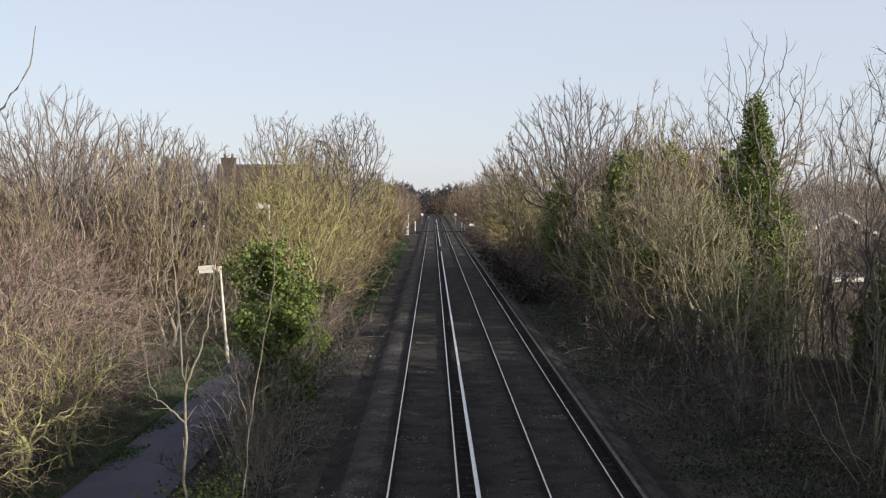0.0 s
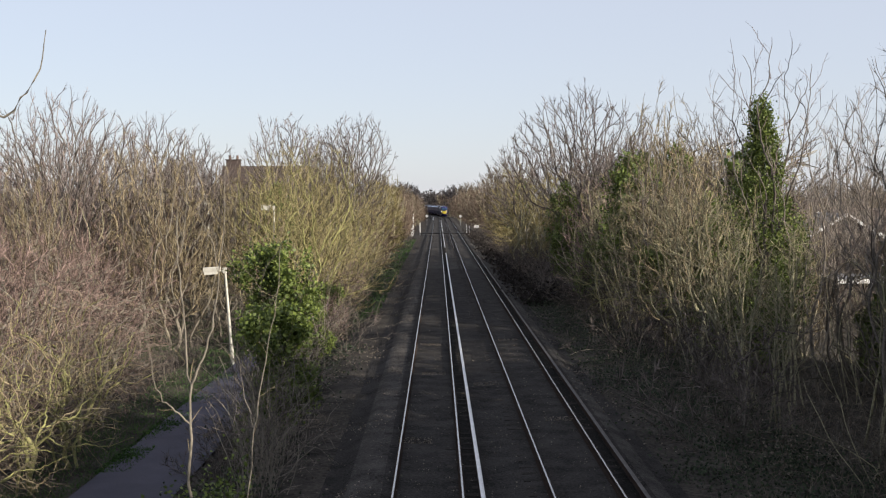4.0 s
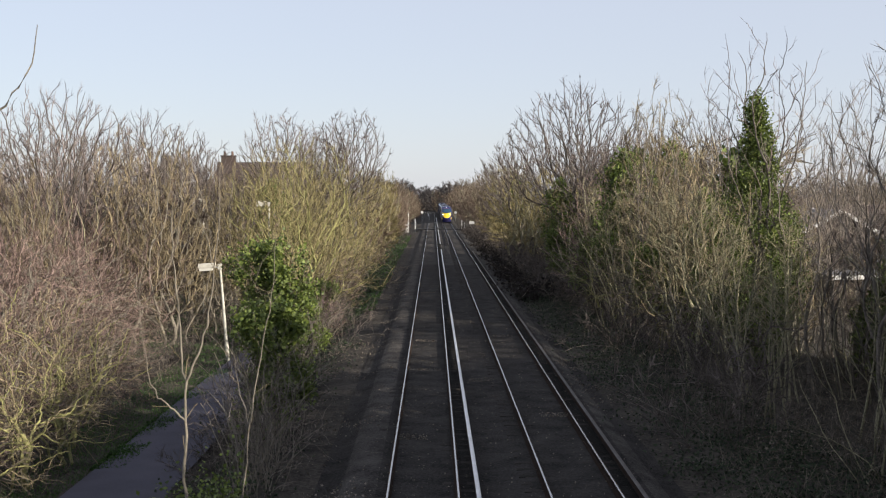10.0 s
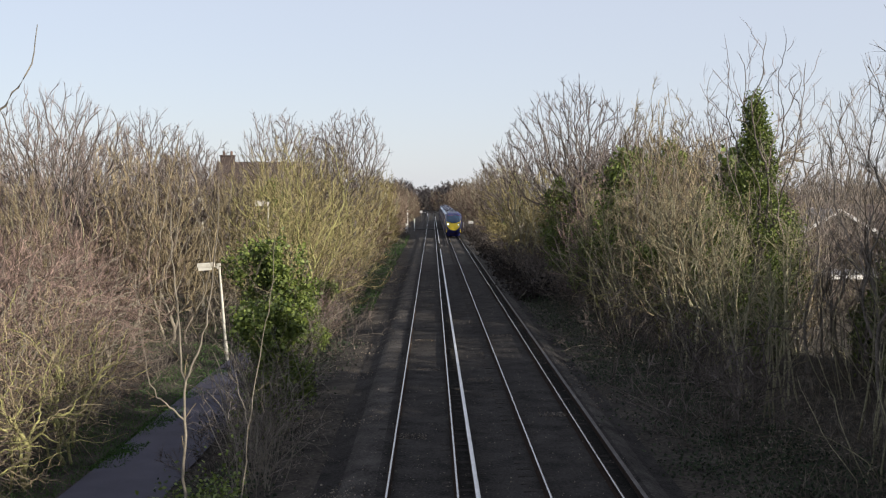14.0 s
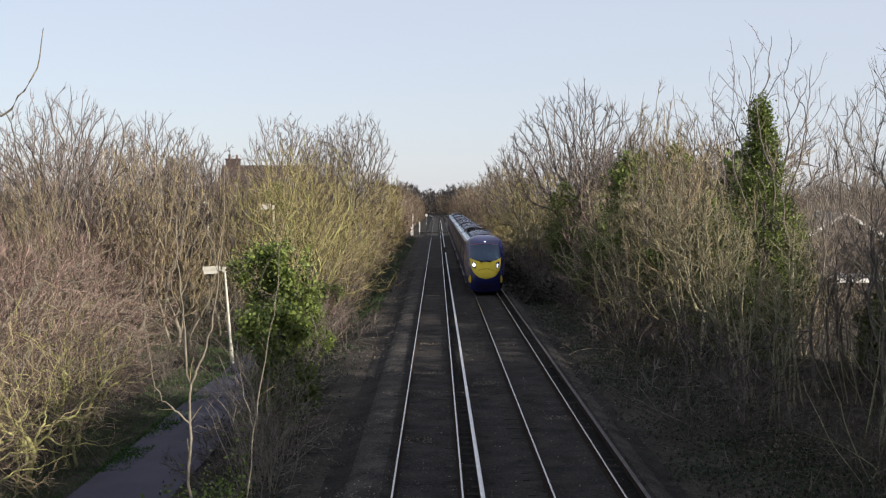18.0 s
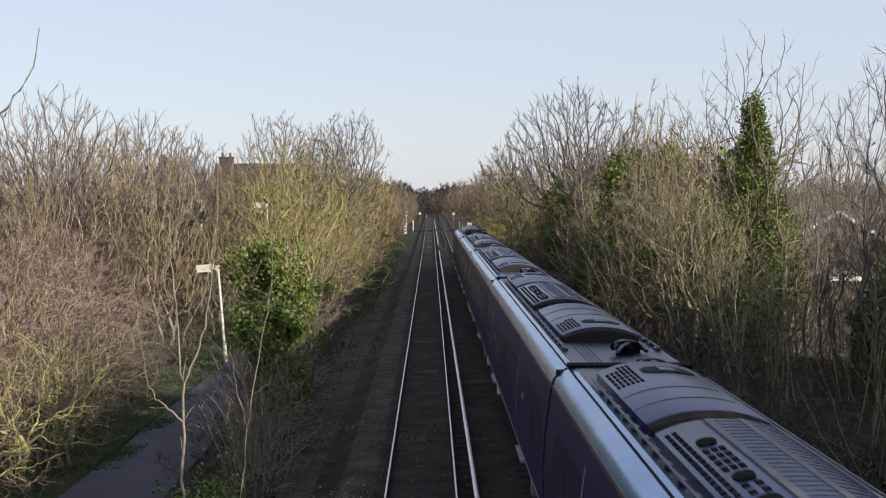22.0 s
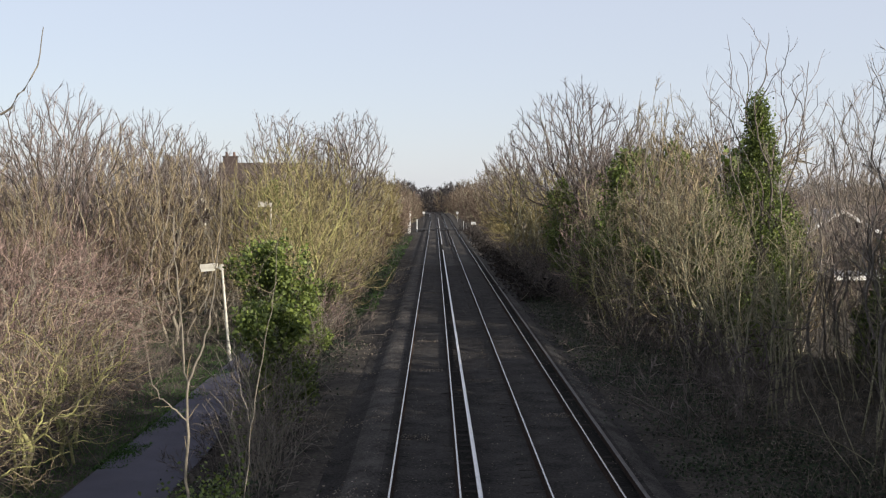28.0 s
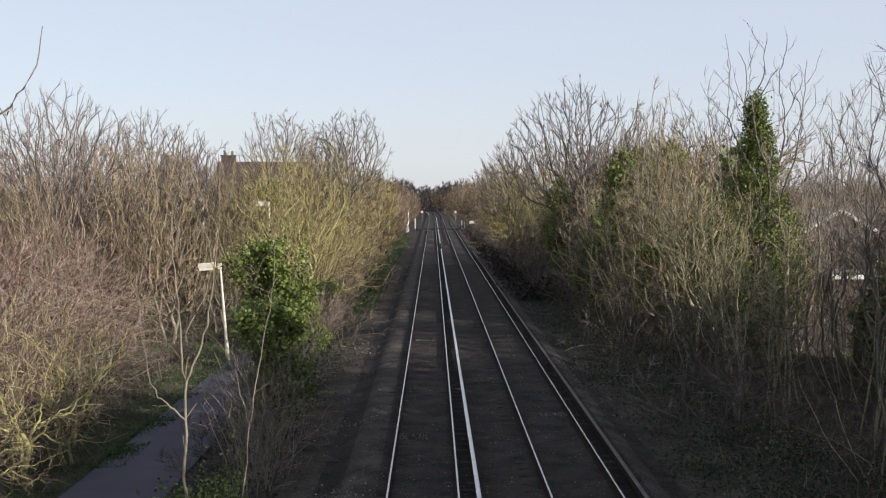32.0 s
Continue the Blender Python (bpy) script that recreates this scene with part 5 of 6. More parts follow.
# dense upright trees of tan twigs
brush_tree, _, _ = tree_kind("bare_tree", 13, BARK_PALE, TWIG_TAN, "narrow leafless tree dense with upright tan twigs", TALL, (6500, 0.36, 0.018), "tree", "grown", blobs=[(0, 0, 6.6, 1.8, 1.8, 4.3), (0.7, 0.2, 4.4, 1.9, 1.8, 3.2), (-0.9, 0, 3.6, 1.6, 1.6, 2.8)], n=1100, fork=0.9, balance=0.4, tip=0.0125, stems=4, spread=0.4, crook=0.045, rim=0.45, power=2.6, hold=0.45)
set_out(brush_tree, [(-14.0, 60, 0, 1.05), (-17.0, 62, 120, 1.08), (11.6, 58, 60, 1.2), (13.2, 62, 200, 1.05), (-19.6, 56, 40, 0.9), (-12.6, 67, 250, 0.92), (10.8, 74, 310, 0.8), (15.6, 66, 20, 1.0), (-22.6, 60, 150, 0.9), (18.5, 62, 280, 0.85), (17.4, 54, 100, 0.72), (-15.6, 110, 60, 1.08), (-13.4, 106, 300, 1.0), (-11.2, 104, 90, 1.05)])
# slender straggling trees near the bridge
thin_a, _, _ = tree_kind("slender_tree", 21, BARK, TWIG_GREY, "slender straggling leafless tree", TALL, (1300, 0.34, 0.011), "tree", "grown", blobs=[(0, 0, 7.4, 2.0, 2.0, 3.6), (0.5, 0.3, 5.0, 1.6, 1.6, 2.4)], n=300, fork=3.0, balance=0.5, tip=0.0078, stems=2, crook=0.045, spread=0.25, droop=0.3, power=2.25, hold=0.3)
set_out(thin_a, [(12.95, 31, 0, 1.14), (14.3, 36, 120, 1.12), (10.8, 56, 80, 0.95), (17.5, 50, 310, 0.9), (14.6, 27, 60, 0.9), (19.5, 58, 200, 0.85), (22.5, 65, 130, 0.85), (12.0, 48, 240, 1.16), (16.6, 45, 20, 1.05), (18.6, 43, 290, 0.95), (20.4, 50, 30, 0.95), (17.8, 33, 150, 0.95), (14.0, 41, 330, 1.05), (23.5, 56, 80, 0.95), (15.4, 52, 260, 1.0), (17.4, 47, 10, 0.95), (18.8, 52.5, 100, 0.95), (16.2, 43, 220, 0.9)])
# thickets
thorn_a, _, _ = tree_kind("bare_shrub", 31, BARK_PALE, TWIG_RED, "leafless thorny shrub of crooked lichened branches", SCRUB, (3000, 0.3, 0.011), "shrub", "grown", blobs=[(0, 0, 2.9, 3.2, 3.1, 2.5), (1.8, 0, 1.9, 2.0, 2.0, 1.3), (-1.8, 0, 1.9, 2.0, 2.0, 1.3)], n=1100, fork=2.0, balance=0.2, tip=0.009, droop=0.0, crook=0.1, stems=3, spread=0.5, low=0.7, rim=0.6, power=2.35, hold=0.3)
thorn_b, _, _ = tree_kind("bare_shrub", 36, BARK_YELLOW, TWIG_TAN, "leafless thorny shrub of arching yellow-green lichened limbs", SCRUB, (750, 0.34, 0.011), "shrub", "grown", blobs=[(0, 0, 3.0, 3.1, 3.0, 2.4), (-1.6, 0.3, 2.0, 2.1, 2.0, 1.4), (1.6, -0.3, 2.0, 2.1, 2.0, 1.4)], n=520, fork=2.0, balance=0.16, tip=0.0105, power=2.05, droop=0.0, crook=0.1, stems=3, spread=0.4, low=0.7, rim=0.6, hold=0.3)
set_out(thorn_b, [(-11.5, 30.5, 200, 0.86), (-12.0, 36.5, 90, 0.9), (-12.6, 25.5, 60, 0.68), (-14.8, 33, 10, 1.05), (-14.9, 43.5, 240, 0.95), (-16.6, 39, 310, 1.1), (10.2, 50.5, 150, 1.02), (9.2, 58, 250, 0.9), (12.2, 55, 320, 1.15), (10.4, 64, 70, 1.05), (10.4, 72, 190, 0.95), (-11.2, 27.5, 20, 0.66), (-11.4, 33.6, 150, 0.74), (-12.2, 39.4, 290, 0.78), (-13.4, 29.5, 80, 0.95)])
set_out(thorn_a, [(-12.6, 28.5, 0, 0.66), (-12.6, 33.5, 240, 0.7), (-14.0, 37, 90, 1.0), (-15.6, 30, 200, 1.05), (-12.2, 40, 160, 0.75), (-14.0, 47, 20, 0.8), (-16.0, 43, 300, 1.1), (-18.6, 37, 45, 1.15), (-21.0, 43, 170, 1.2), (-17.0, 50, 240, 1.2), (-23.5, 51, 110, 1.25), (-25.5, 45, 200, 1.1), (-15.6, 52.5, 60, 1.1), (-17.6, 47, 90, 1.35), (-16.2, 57, 300, 1.3), (-20.8, 49, 45, 1.45), (-18.6, 54, 150, 1.4), (-22.4, 53, 250, 1.45)])
red, _, _ = tree_kind("bare_shrub", 37, BARK_LICHEN, TWIG_RED, "dense leafless thicket shrub with reddish twigs", SCRUB, (4600, 0.34, 0.016), "shrub", "grown", blobs=[(0, 0, 4.4, 3.1, 3.1, 3.6), (1.6, 0.4, 3.0, 2.4, 2.4, 2.5)], n=1100, fork=1.4, balance=0.42, tip=0.0115, droop=0.2, crook=0.045, stems=5, spread=0.7, low=0.5, power=2.55, hold=0.45)
set_out(red, [(-24.2, 56, 170, 1.15), (-19.0, 60, 240, 1.05), (-21.6, 59, 20, 1.15), (-28.0, 60, 110, 1.15), (-11.4, 74, 60, 0.9), (10.9, 68, 130, 1.1), (13.8, 60, 20, 1.1), (13.2, 98, 310, 1.1)] + belt(random.Random(8), 9, -7.0, -5.9, 52, 120, 0.42, 0.62))
yellow, _, _ = tree_kind("lichened_tree", 33, BARK_YELLOW, TWIG_OLIVE, "broad leafless tree glowing yellow-green with lichen", SCRUB, (11000, 0.36, 0.0175), "tree", "grown", blobs=[(0, 0, 5.7, 4.8, 4.5, 4.9), (0, 0, 7.8, 3.6, 3.4, 2.9), (1.0, 0, 3.6, 4.2, 3.6, 2.7), (-1.0, 0, 3.8, 3.8, 3.6, 2.7)], n=2300, fork=1.5, balance=0.3, tip=0.0112, power=2.5, stems=3, spread=0.35, low=0.9, droop=0.08, crook=0.042, rim=0.4, hold=0.3)
set_out(yellow, [(-8.0, 67, 0, 1.1), (-9.8, 79, 130, 1.0), (-13.2, 80, 240, 0.9), (-7.2, 90, 60, 0.8)])
olive, _, _ = tree_kind("lichened_tree", 38, BARK_LICHEN, TWIG_MOSS, "rounded leafless tree dense with olive twigs", SCRUB, (6500, 0.5, 0.03), "tree", "grown", blobs=[(0, 0, 6.4, 3.2, 3.4, 4.8), (0.4, 0, 3.4, 3.2, 3.2, 3.0)], n=760, fork=2.0, balance=0.4, tip=0.023, stems=3, spread=0.5, droop=0.2, power=2.1)
set_out(olive, [(-6.7, 128, 0, 0.98), (-7.3, 112, 130, 0.9), (9.3, 130, 240, 1.0), (9.0, 108, 60, 0.82), (10.2, 146, 170, 0.95), (-7.2, 146, 300, 0.9), (-6.9, 138, 40, 0.85), (-6.6, 120, 200, 0.85), (9.4, 166, 110, 0.9), (10.6, 98, 20, 0.9)])
grey_shrub, _, _ = tree_kind("bare_shrub", 34, BARK_LICHEN, TWIG_BANK, "leafless shrub of pale slender stems on the bank", SCRUB, (250, 0.4, 0.011), "shrub", True, height=6.0, stems=11, spread=0.38, boughs=6, twigs=4, tips=0, tip=0.008, width=1.3)
set_out(grey_shrub, [(10.6, 27, 0, 0.85), (10.0, 40, 250, 0.8), (9.8, 53, 190, 1.05), (15.4, 40, 100, 0.85), (20, 46, 10, 1.3), (28.5, 74, 100, 0.8)] + belt(R, 3, 10.6, 12.0, 58, 100, 0.85, 1.1))
# low scrub whose twigs carry the bank's shade in their colour
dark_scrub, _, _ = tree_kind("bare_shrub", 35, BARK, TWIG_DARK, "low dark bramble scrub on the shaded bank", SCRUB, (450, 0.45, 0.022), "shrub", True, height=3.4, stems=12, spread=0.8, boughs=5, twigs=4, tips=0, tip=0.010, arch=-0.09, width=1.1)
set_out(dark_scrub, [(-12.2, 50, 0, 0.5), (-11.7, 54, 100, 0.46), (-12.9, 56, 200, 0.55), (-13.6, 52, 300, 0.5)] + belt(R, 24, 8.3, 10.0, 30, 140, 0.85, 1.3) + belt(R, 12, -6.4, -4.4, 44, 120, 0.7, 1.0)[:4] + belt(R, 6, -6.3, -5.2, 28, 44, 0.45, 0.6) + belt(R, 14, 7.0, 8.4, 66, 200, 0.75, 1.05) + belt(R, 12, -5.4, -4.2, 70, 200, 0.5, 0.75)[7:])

# rows that line the railway further off
far_a, _, _ = tree_kind("bare_tree", 41, BARK, TWIG_SOFT, "leafless tree in the row beside the line", TALL, (3200, 0.7, 0.045), "tree", "grown", blobs=[(0, 0, 7.4, 3.8, 3.8, 4.5), (0.5, 0, 5.0, 3.2, 3.2, 3.2)], n=480, fork=2.6, balance=0.3, tip=0.024)
set_out(far_a, belt(R, 13, 9.4, 13, 150, 430, 0.85, 1.1) + belt(R, 10, -12.5, -8.0, 122, 340, 0.75, 0.95) + belt(R, 6, -45, -16, 105, 200, 0.8, 1.0) + belt(R, 6, 20, 45, 120, 220, 0.7, 0.85) + [((0.30 + 0.013 * i) * (150 + 22 * (i % 4)), 150 + 22 * (i % 4), 40 * i, 0.95 + 0.06 * (i % 4)) for i in range(10)])
far_b, _, _ = tree_kind("bare_tree", 42, BARK_LICHEN, TWIG_RUST, "leafless rust-brown tree in the row beside the line", TALL, (3400, 0.7, 0.045), "tree", "grown", blobs=[(0, 0, 5.2, 3.4, 3.4, 4.3), (0, 0, 3.0, 3.4, 3.4, 2.6)], n=480, fork=1.6, balance=0.3, tip=0.024, stems=3, spread=0.5)
set_out(far_b, belt(R, 14, 9.0, 11.2, 150, 440, 0.75, 1.1) + belt(R, 10, -8.4, -6.6, 150, 205, 0.72, 0.98) + belt(R, 9, -8.6, -6.8, 222, 440, 0.8, 1.05) + belt(R, 5, -6.0, -5.4, 290, 345, 0.62, 0.78) + belt(R, 7, -5.8, -5.0, 415, 490, 0.6, 0.75) + belt(R, 7, 7.0, 8.8, 330, 480, 0.8, 1.1) + belt(R, 6, -40, -14, 95, 150, 0.8, 1.0) + [(-18.0, 112, 20, 1.0), (-21.2, 111, 130, 1.06), (-27.5, 111, 310, 1.08), (-14.5, 113, 70, 1.0), (-6.5, 107, 40, 0.84), (-17.0, 68, 200, 1.02), (-21.4, 69, 90, 1.06)])
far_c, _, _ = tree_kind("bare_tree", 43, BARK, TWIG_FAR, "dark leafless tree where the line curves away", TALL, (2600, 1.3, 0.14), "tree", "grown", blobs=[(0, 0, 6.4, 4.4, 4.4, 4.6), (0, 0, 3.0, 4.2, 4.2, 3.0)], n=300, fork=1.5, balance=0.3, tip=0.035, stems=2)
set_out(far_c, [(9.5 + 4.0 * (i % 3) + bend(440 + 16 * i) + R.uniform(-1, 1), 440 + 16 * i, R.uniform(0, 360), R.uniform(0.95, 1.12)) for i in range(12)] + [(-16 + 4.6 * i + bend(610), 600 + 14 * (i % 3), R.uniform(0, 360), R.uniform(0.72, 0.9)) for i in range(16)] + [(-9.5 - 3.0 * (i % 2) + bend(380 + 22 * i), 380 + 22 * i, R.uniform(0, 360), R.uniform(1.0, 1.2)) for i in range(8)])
pole, _, _ = tree_kind("slender_tree", 46, BARK_LICHEN, TWIG_PALE, "cluster of slender pale lichened trunks on the bank", TALL, (90, 0.25, 0.012), height=8.2, spread=0.24, limbs=6, boughs=4, twigs=3, tips=0, clear=0.35, lift=0.04, tip=0.012, stems=4, lean=0.13, girth=0.013)
set_out(pole, [(10.4, 37, 0, 0.8), (12.0, 44, 70, 0.95), (11.0, 51, 140, 1.0), (13.8, 47.5, 200, 0.9), (12.4, 60, 330, 1.05), (10.2, 57, 20, 0.95), (14.6, 55, 90, 1.0), (13.0, 33, 290, 0.8), (17.0, 52, 40, 0.95), (10.8, 69, 110, 1.0), (12.2, 38.8, 320, 0.82), (10.3, 33.5, 130, 0.68)])
splay, _, _ = tree_kind("bare_tree", 47, BARK_LICHEN, TWIG_TAN, "leafless many-stemmed tree with splayed pale limbs on the bank", TALL, (1300, 0.34, 0.012), "tree", "grown", blobs=[(-1.0, 0, 4.6, 2.4, 2.2, 2.6), (0.6, 0, 6.0, 2.0, 2.0, 2.4)], n=420, fork=0.9, balance=0.22, tip=0.0095, power=2.2, droop=0.2, crook=0.07, stems=5, spread=0.5, low=0.8, rim=0.5, hold=0.3)
set_out(splay, [(10.3, 44.5, 0, 1.0), (11.4, 49.5, 40, 1.1), (12.4, 56, 20, 1.15), (9.8, 39, 100, 0.75), (11.0, 64, 330, 1.05)])
# mostly unseen trees added right of and behind the bridge to shade the line
shade, _, _ = tree_kind("ivy_clad_tree", 44, BARK, TWIG_TAN, "added ivy-clad tree that keeps sun off the line", TALL, (350, 0.9, 0.08), height=11.0, spread=0.4, limbs=9, boughs=5, twigs=2, tips=0, clear=0.05, tip=0.03)
ivy_column(shade, np.random.default_rng(3), 2200, [(0.3, 2.2), (4.0, 2.6), (7.5, 2.0), (9.6, 0.9)], 0.6, 0.95)
set_out(shade, [(17 + 5 * (i % 3) + R.uniform(-1, 1), -66 + 5.0 * i, R.uniform(0, 360), R.uniform(0.85, 1.1)) for i in range(17)] + [(10.5 + 3.0 * (i % 2) + R.uniform(-0.5, 0.5), -40 + 3.6 * i, R.uniform(0, 360), R.uniform(0.78, 0.88)) for i in range(14)] + [(13.4, 12.5, 20, 1.1), (15.6, 17, 100, 1.28), (17.5, 22, 200, 1.28), (20.5, 27, 10, 1.24), (22.5, 32, 70, 1.0), (12.8, 21.5, 150, 0.9), (14.8, 25, 260, 0.92), (17.4, 30, 40, 0.92), (19.5, 41, 110, 0.66), (18.9, 45.5, 200, 0.5), (20.6, 49, 20, 0.6), (17.8, 38.2, 70, 0.58), (21.8, 46, 320, 0.7), (17.8, 13.2, 120, 1.3), (14.6, 4.6, 60, 1.1), (16.4, 8.8, 310, 1.22)] + [(21 + 4 * (i % 2) + R.uniform(-1, 1), 20 + 6.0 * i, R.uniform(0, 360), R.uniform(0.62, 0.78)) for i in range(5)] + [(17.5 + 2.0 * (i % 2) + R.uniform(-0.6, 0.6), 66 + 6.0 * i, R.uniform(0, 360), R.uniform(0.88, 1.0)) for i in range(9)])

# ivy-clad trees
ivy_tree, _, _ = tree_kind("ivy_clad_tree", 51, BARK, TWIG_DUSK, "tall leafless tree with its trunk wrapped in green ivy", TALL, (800, 0.4, 0.015), "tree", "grown", blobs=[(0.3, 0, 11.0, 2.6, 2.4, 3.6), (0.6, 0, 8.6, 3.4, 3.0, 2.2), (0, 0, 5.0, 2.0, 2.0, 2.6)], n=430, fork=4.6, balance=0.42, tip=0.0125, crook=0.06, power=2.15, hold=0.45)
ivy_column(ivy_tree, np.random.default_rng(5), 25000, [(0.5, 0.8), (2.5, 1.4), (4.6, 1.8), (6.3, 1.6), (7.6, 0.95), (8.8, 0.5), (10.2, 0.3), (11.2, 0.1)], 0.115, 0.36, tuft=80)
set_out(ivy_tree, [(13.2, 46, 0, 1.0)])
ivy_small, _, _ = tree_kind("ivy_clad_tree", 52, BARK, TWIG_TAN, "half-dead tree smothered in green ivy", TALL, (900, 0.4, 0.022), height=9.0, spread=0.26, limbs=9, boughs=5, twigs=4, tips=0, clear=0.2, tip=0.014, stems=2)
ivy_column(ivy_small, np.random.default_rng(6), 5200, [(1.5, 0.9), (4.0, 1.4), (7.0, 1.3), (9.2, 0.3)], 0.2, 0.42)
set_out(ivy_small, [(10.6, 63, 0, 1.0), (11.6, 47.5, 30, 0.52), (12.8, 54, 100, 0.68), (11.0, 58.5, 170, 0.62), (14.4, 60, 260, 0.8), (12.2, 66, 70, 0.75), (15.6, 74, 200, 1.15), (13.2, 75, 330, 1.05), (12.8, 70, 120, 1.05), (9.8, 134, 220, 1.0), (-12.2, 86, 60, 0.95), (9.4, 84, 300, 0.85), (15.5, 58, 40, 0.8), (14.8, 51, 200, 0.8), (17.6, 64, 90, 0.85), (16.0, 82, 10, 1.0), (18.5, 92, 250, 0.95), (13.8, 102, 160, 1.0), (16.0, 114, 330, 1.05)])
ivy_bush, _, _ = tree_kind("ivy_bush", 53, BARK_LICHEN, TWIG_BANK, "old shrub overgrown with bright green ivy beside the path", SCRUB, (900, 0.5, 0.01), "shrub", "grown", blobs=[(0, 0, 4.4, 1.7, 1.6, 2.2), (0.4, 0, 2.4, 1.5, 1.4, 1.6)], n=300, fork=0.8, balance=0.35, tip=0.008, stems=5, spread=0.5)
ivy_mass(ivy_bush, np.random.default_rng(7), 10500, [(-0.5, 0, 5.5, 0.9, 0.9, 0.75), (0.5, 0, 5.2, 0.9, 0.9, 0.9), (0.8, -0.2, 4.4, 0.75, 0.8, 0.8), (-0.3, 0.2, 4.3, 0.7, 0.7, 0.6), (0.2, 0, 2.5, 0.8, 0.8, 0.7), (0.6, 0.1, 1.7, 0.8, 0.9, 0.8)], 0.13, 80, 0.28)
set_out(ivy_bush, [(-5.85, 40.5, 0, 1.0)])
ivy_clump, _, _ = tree_kind("ivy_bush", 54, BARK_LICHEN, TWIG_BANK, "shrub half covered by green ivy on the bank", SCRUB, (600, 0.3, 0.012), "shrub", "grown", blobs=[(0, 0, 3.6, 1.9, 1.8, 2.4)], n=220, fork=0.8, balance=0.35, tip=0.010, stems=4, spread=0.5)
ivy_mass(ivy_clump, np.random.default_rng(8), 5200, [(0, 0, 4.6, 1.3, 1.3, 0.9), (0.6, 0, 2.6, 1.3, 1.2, 1.0)], 0.17, 70)
set_out(ivy_clump, [(-4.95, 33.5, 80, 0.68), (-5.2, 37.5, 200, 0.55), (-4.4, 30.2, 60, 0.76), (-5.8, 50, 10, 0.6), (-5.6, 58, 230, 0.6), (10.6, 55, 60, 0.85), (9.6, 66, 150, 0.8), (10.2, 74, 210, 0.9), (9.4, 82, 280, 0.85), (11.0, 61, 330, 1.0), (11.6, 79, 110, 1.0), (18.2, 47, 250, 0.55)])
# twiggy stems between path and ballast
stems, _, _ = tree_kind("bare_shrub", 61, BARK_PALE, TWIG_GREY, "sparse young shrub of upright pale stems", SCRUB, (350, 0.25, 0.010), "shrub", True, height=4.6, stems=12, spread=0.22, boughs=5, twigs=3, tips=0, tip=0.0085, width=0.8)
set_out(stems, [(-4.4, 28, 0, 0.85), (-4.0, 25.5, 40, 0.7), (-4.7, 30.5, 150, 0.8), (-4.2, 26.6, 80, 0.75), (-4.9, 33, 230, 0.9), (-4.3, 30, 300, 0.75), (-5.0, 36, 170, 0.9), (-4.9, 41, 60, 0.9), (-6.2, 46, 10, 0.9)])

# saplings close to the bridge
def sapling(name, rows, label, mat=None, thickness=0.03, seed=1, twigs=2, size=0.5):
    """A young tree given by a few bent stems: the points of each and its thickness at the foot."""
    rng = np.random.default_rng(seed)
    ob = thing(name, Matrix(), label, "tree")
    wood, fine = [], []
    for pts, r in rows:
        p = np.array(pts, dtype=float)
        dense = np.concatenate([np.linspace(p[i], p[i + 1], 4, endpoint=False) for i in range(len(p) - 1)] + [p[-1:]])
        dense[1:-1] += rng.normal(size=(len(dense) - 2, 3)) * 0.012
        branch = (dense, np.linspace(r, r * 0.25, len(dense)))
        wood.append(branch)
        fine += forked(rng, branch, twigs * len(p), 0.15, size, 0.4, 48, 4, 0.15, 0.06, 0.0035)
    for b in list(fine):
        fine += forked(rng, b, 2, 0.3, size * 0.3, 0.7, 40, 3, 0.15, 0.05, 0.0025)
    v, f = tubes(wood, 6)
    under("stem", quick_mesh("stem", v, f, mat or BARK_PALE, True), ob)
    if fine:
        v, f = tubes(fine, 3)
        under("crown", quick_mesh("crown", v, f, TWIG_TAN, True), ob)
    return ob


sapling("sapling", [([(-3.32, 15, -0.9), (-3.34, 15, 2.3), (-3.31, 15, 3.1), (-3.29, 15, 3.82), (-3.36, 15, 4.4), (-3.38, 15, 5.0), (-3.46, 15, 5.5), (-3.45, 15, 6.1)], 0.026), ([(-3.29, 15, 3.82), (-3.12, 15, 4.2), (-3.0, 15.1, 4.7), (-2.92, 15.1, 5.3), (-2.86, 15.1, 6.0), (-2.83, 15.1, 6.7)], 0.017), ([(-3.31, 15, 3.3), (-3.48, 14.9, 3.5), (-3.66, 14.9, 3.62), (-3.78, 14.9, 3.95), (-3.85, 14.8, 4.7)], 0.014)], "slim young tree with a forked pale stem close to the bridge", seed=3, twigs=1, size=0.3)
sapling("sapling", [([(-3.0, 17, -0.6), (-2.9, 17, 1.7), (-2.78, 17, 2.8), (-2.64, 17, 3.7), (-2.5, 17, 4.4), (-2.41, 17, 5.0), (-2.36, 17, 5.6)], 0.014), ([(-2.78, 17, 2.8), (-2.93, 17.1, 3.3), (-3.02, 17.1, 3.9)], 0.008)], "thin bent young tree close to the bridge", seed=4, twigs=1, size=0.35)
overhang = sapling("overhanging_tree", [([(-6.4, 8.2, -1.8), (-5.6, 8.2, 3.0), (-4.7, 8.1, 6.2), (-3.6, 8, 7.0)], 0.09), ([(-3.6, 8, 7.0), (-3.06, 8, 6.9), (-2.86, 8, 7.13), (-2.78, 8, 7.5)], 0.012)], "near tree with a thin bare branch reaching over", seed=5, twigs=0)

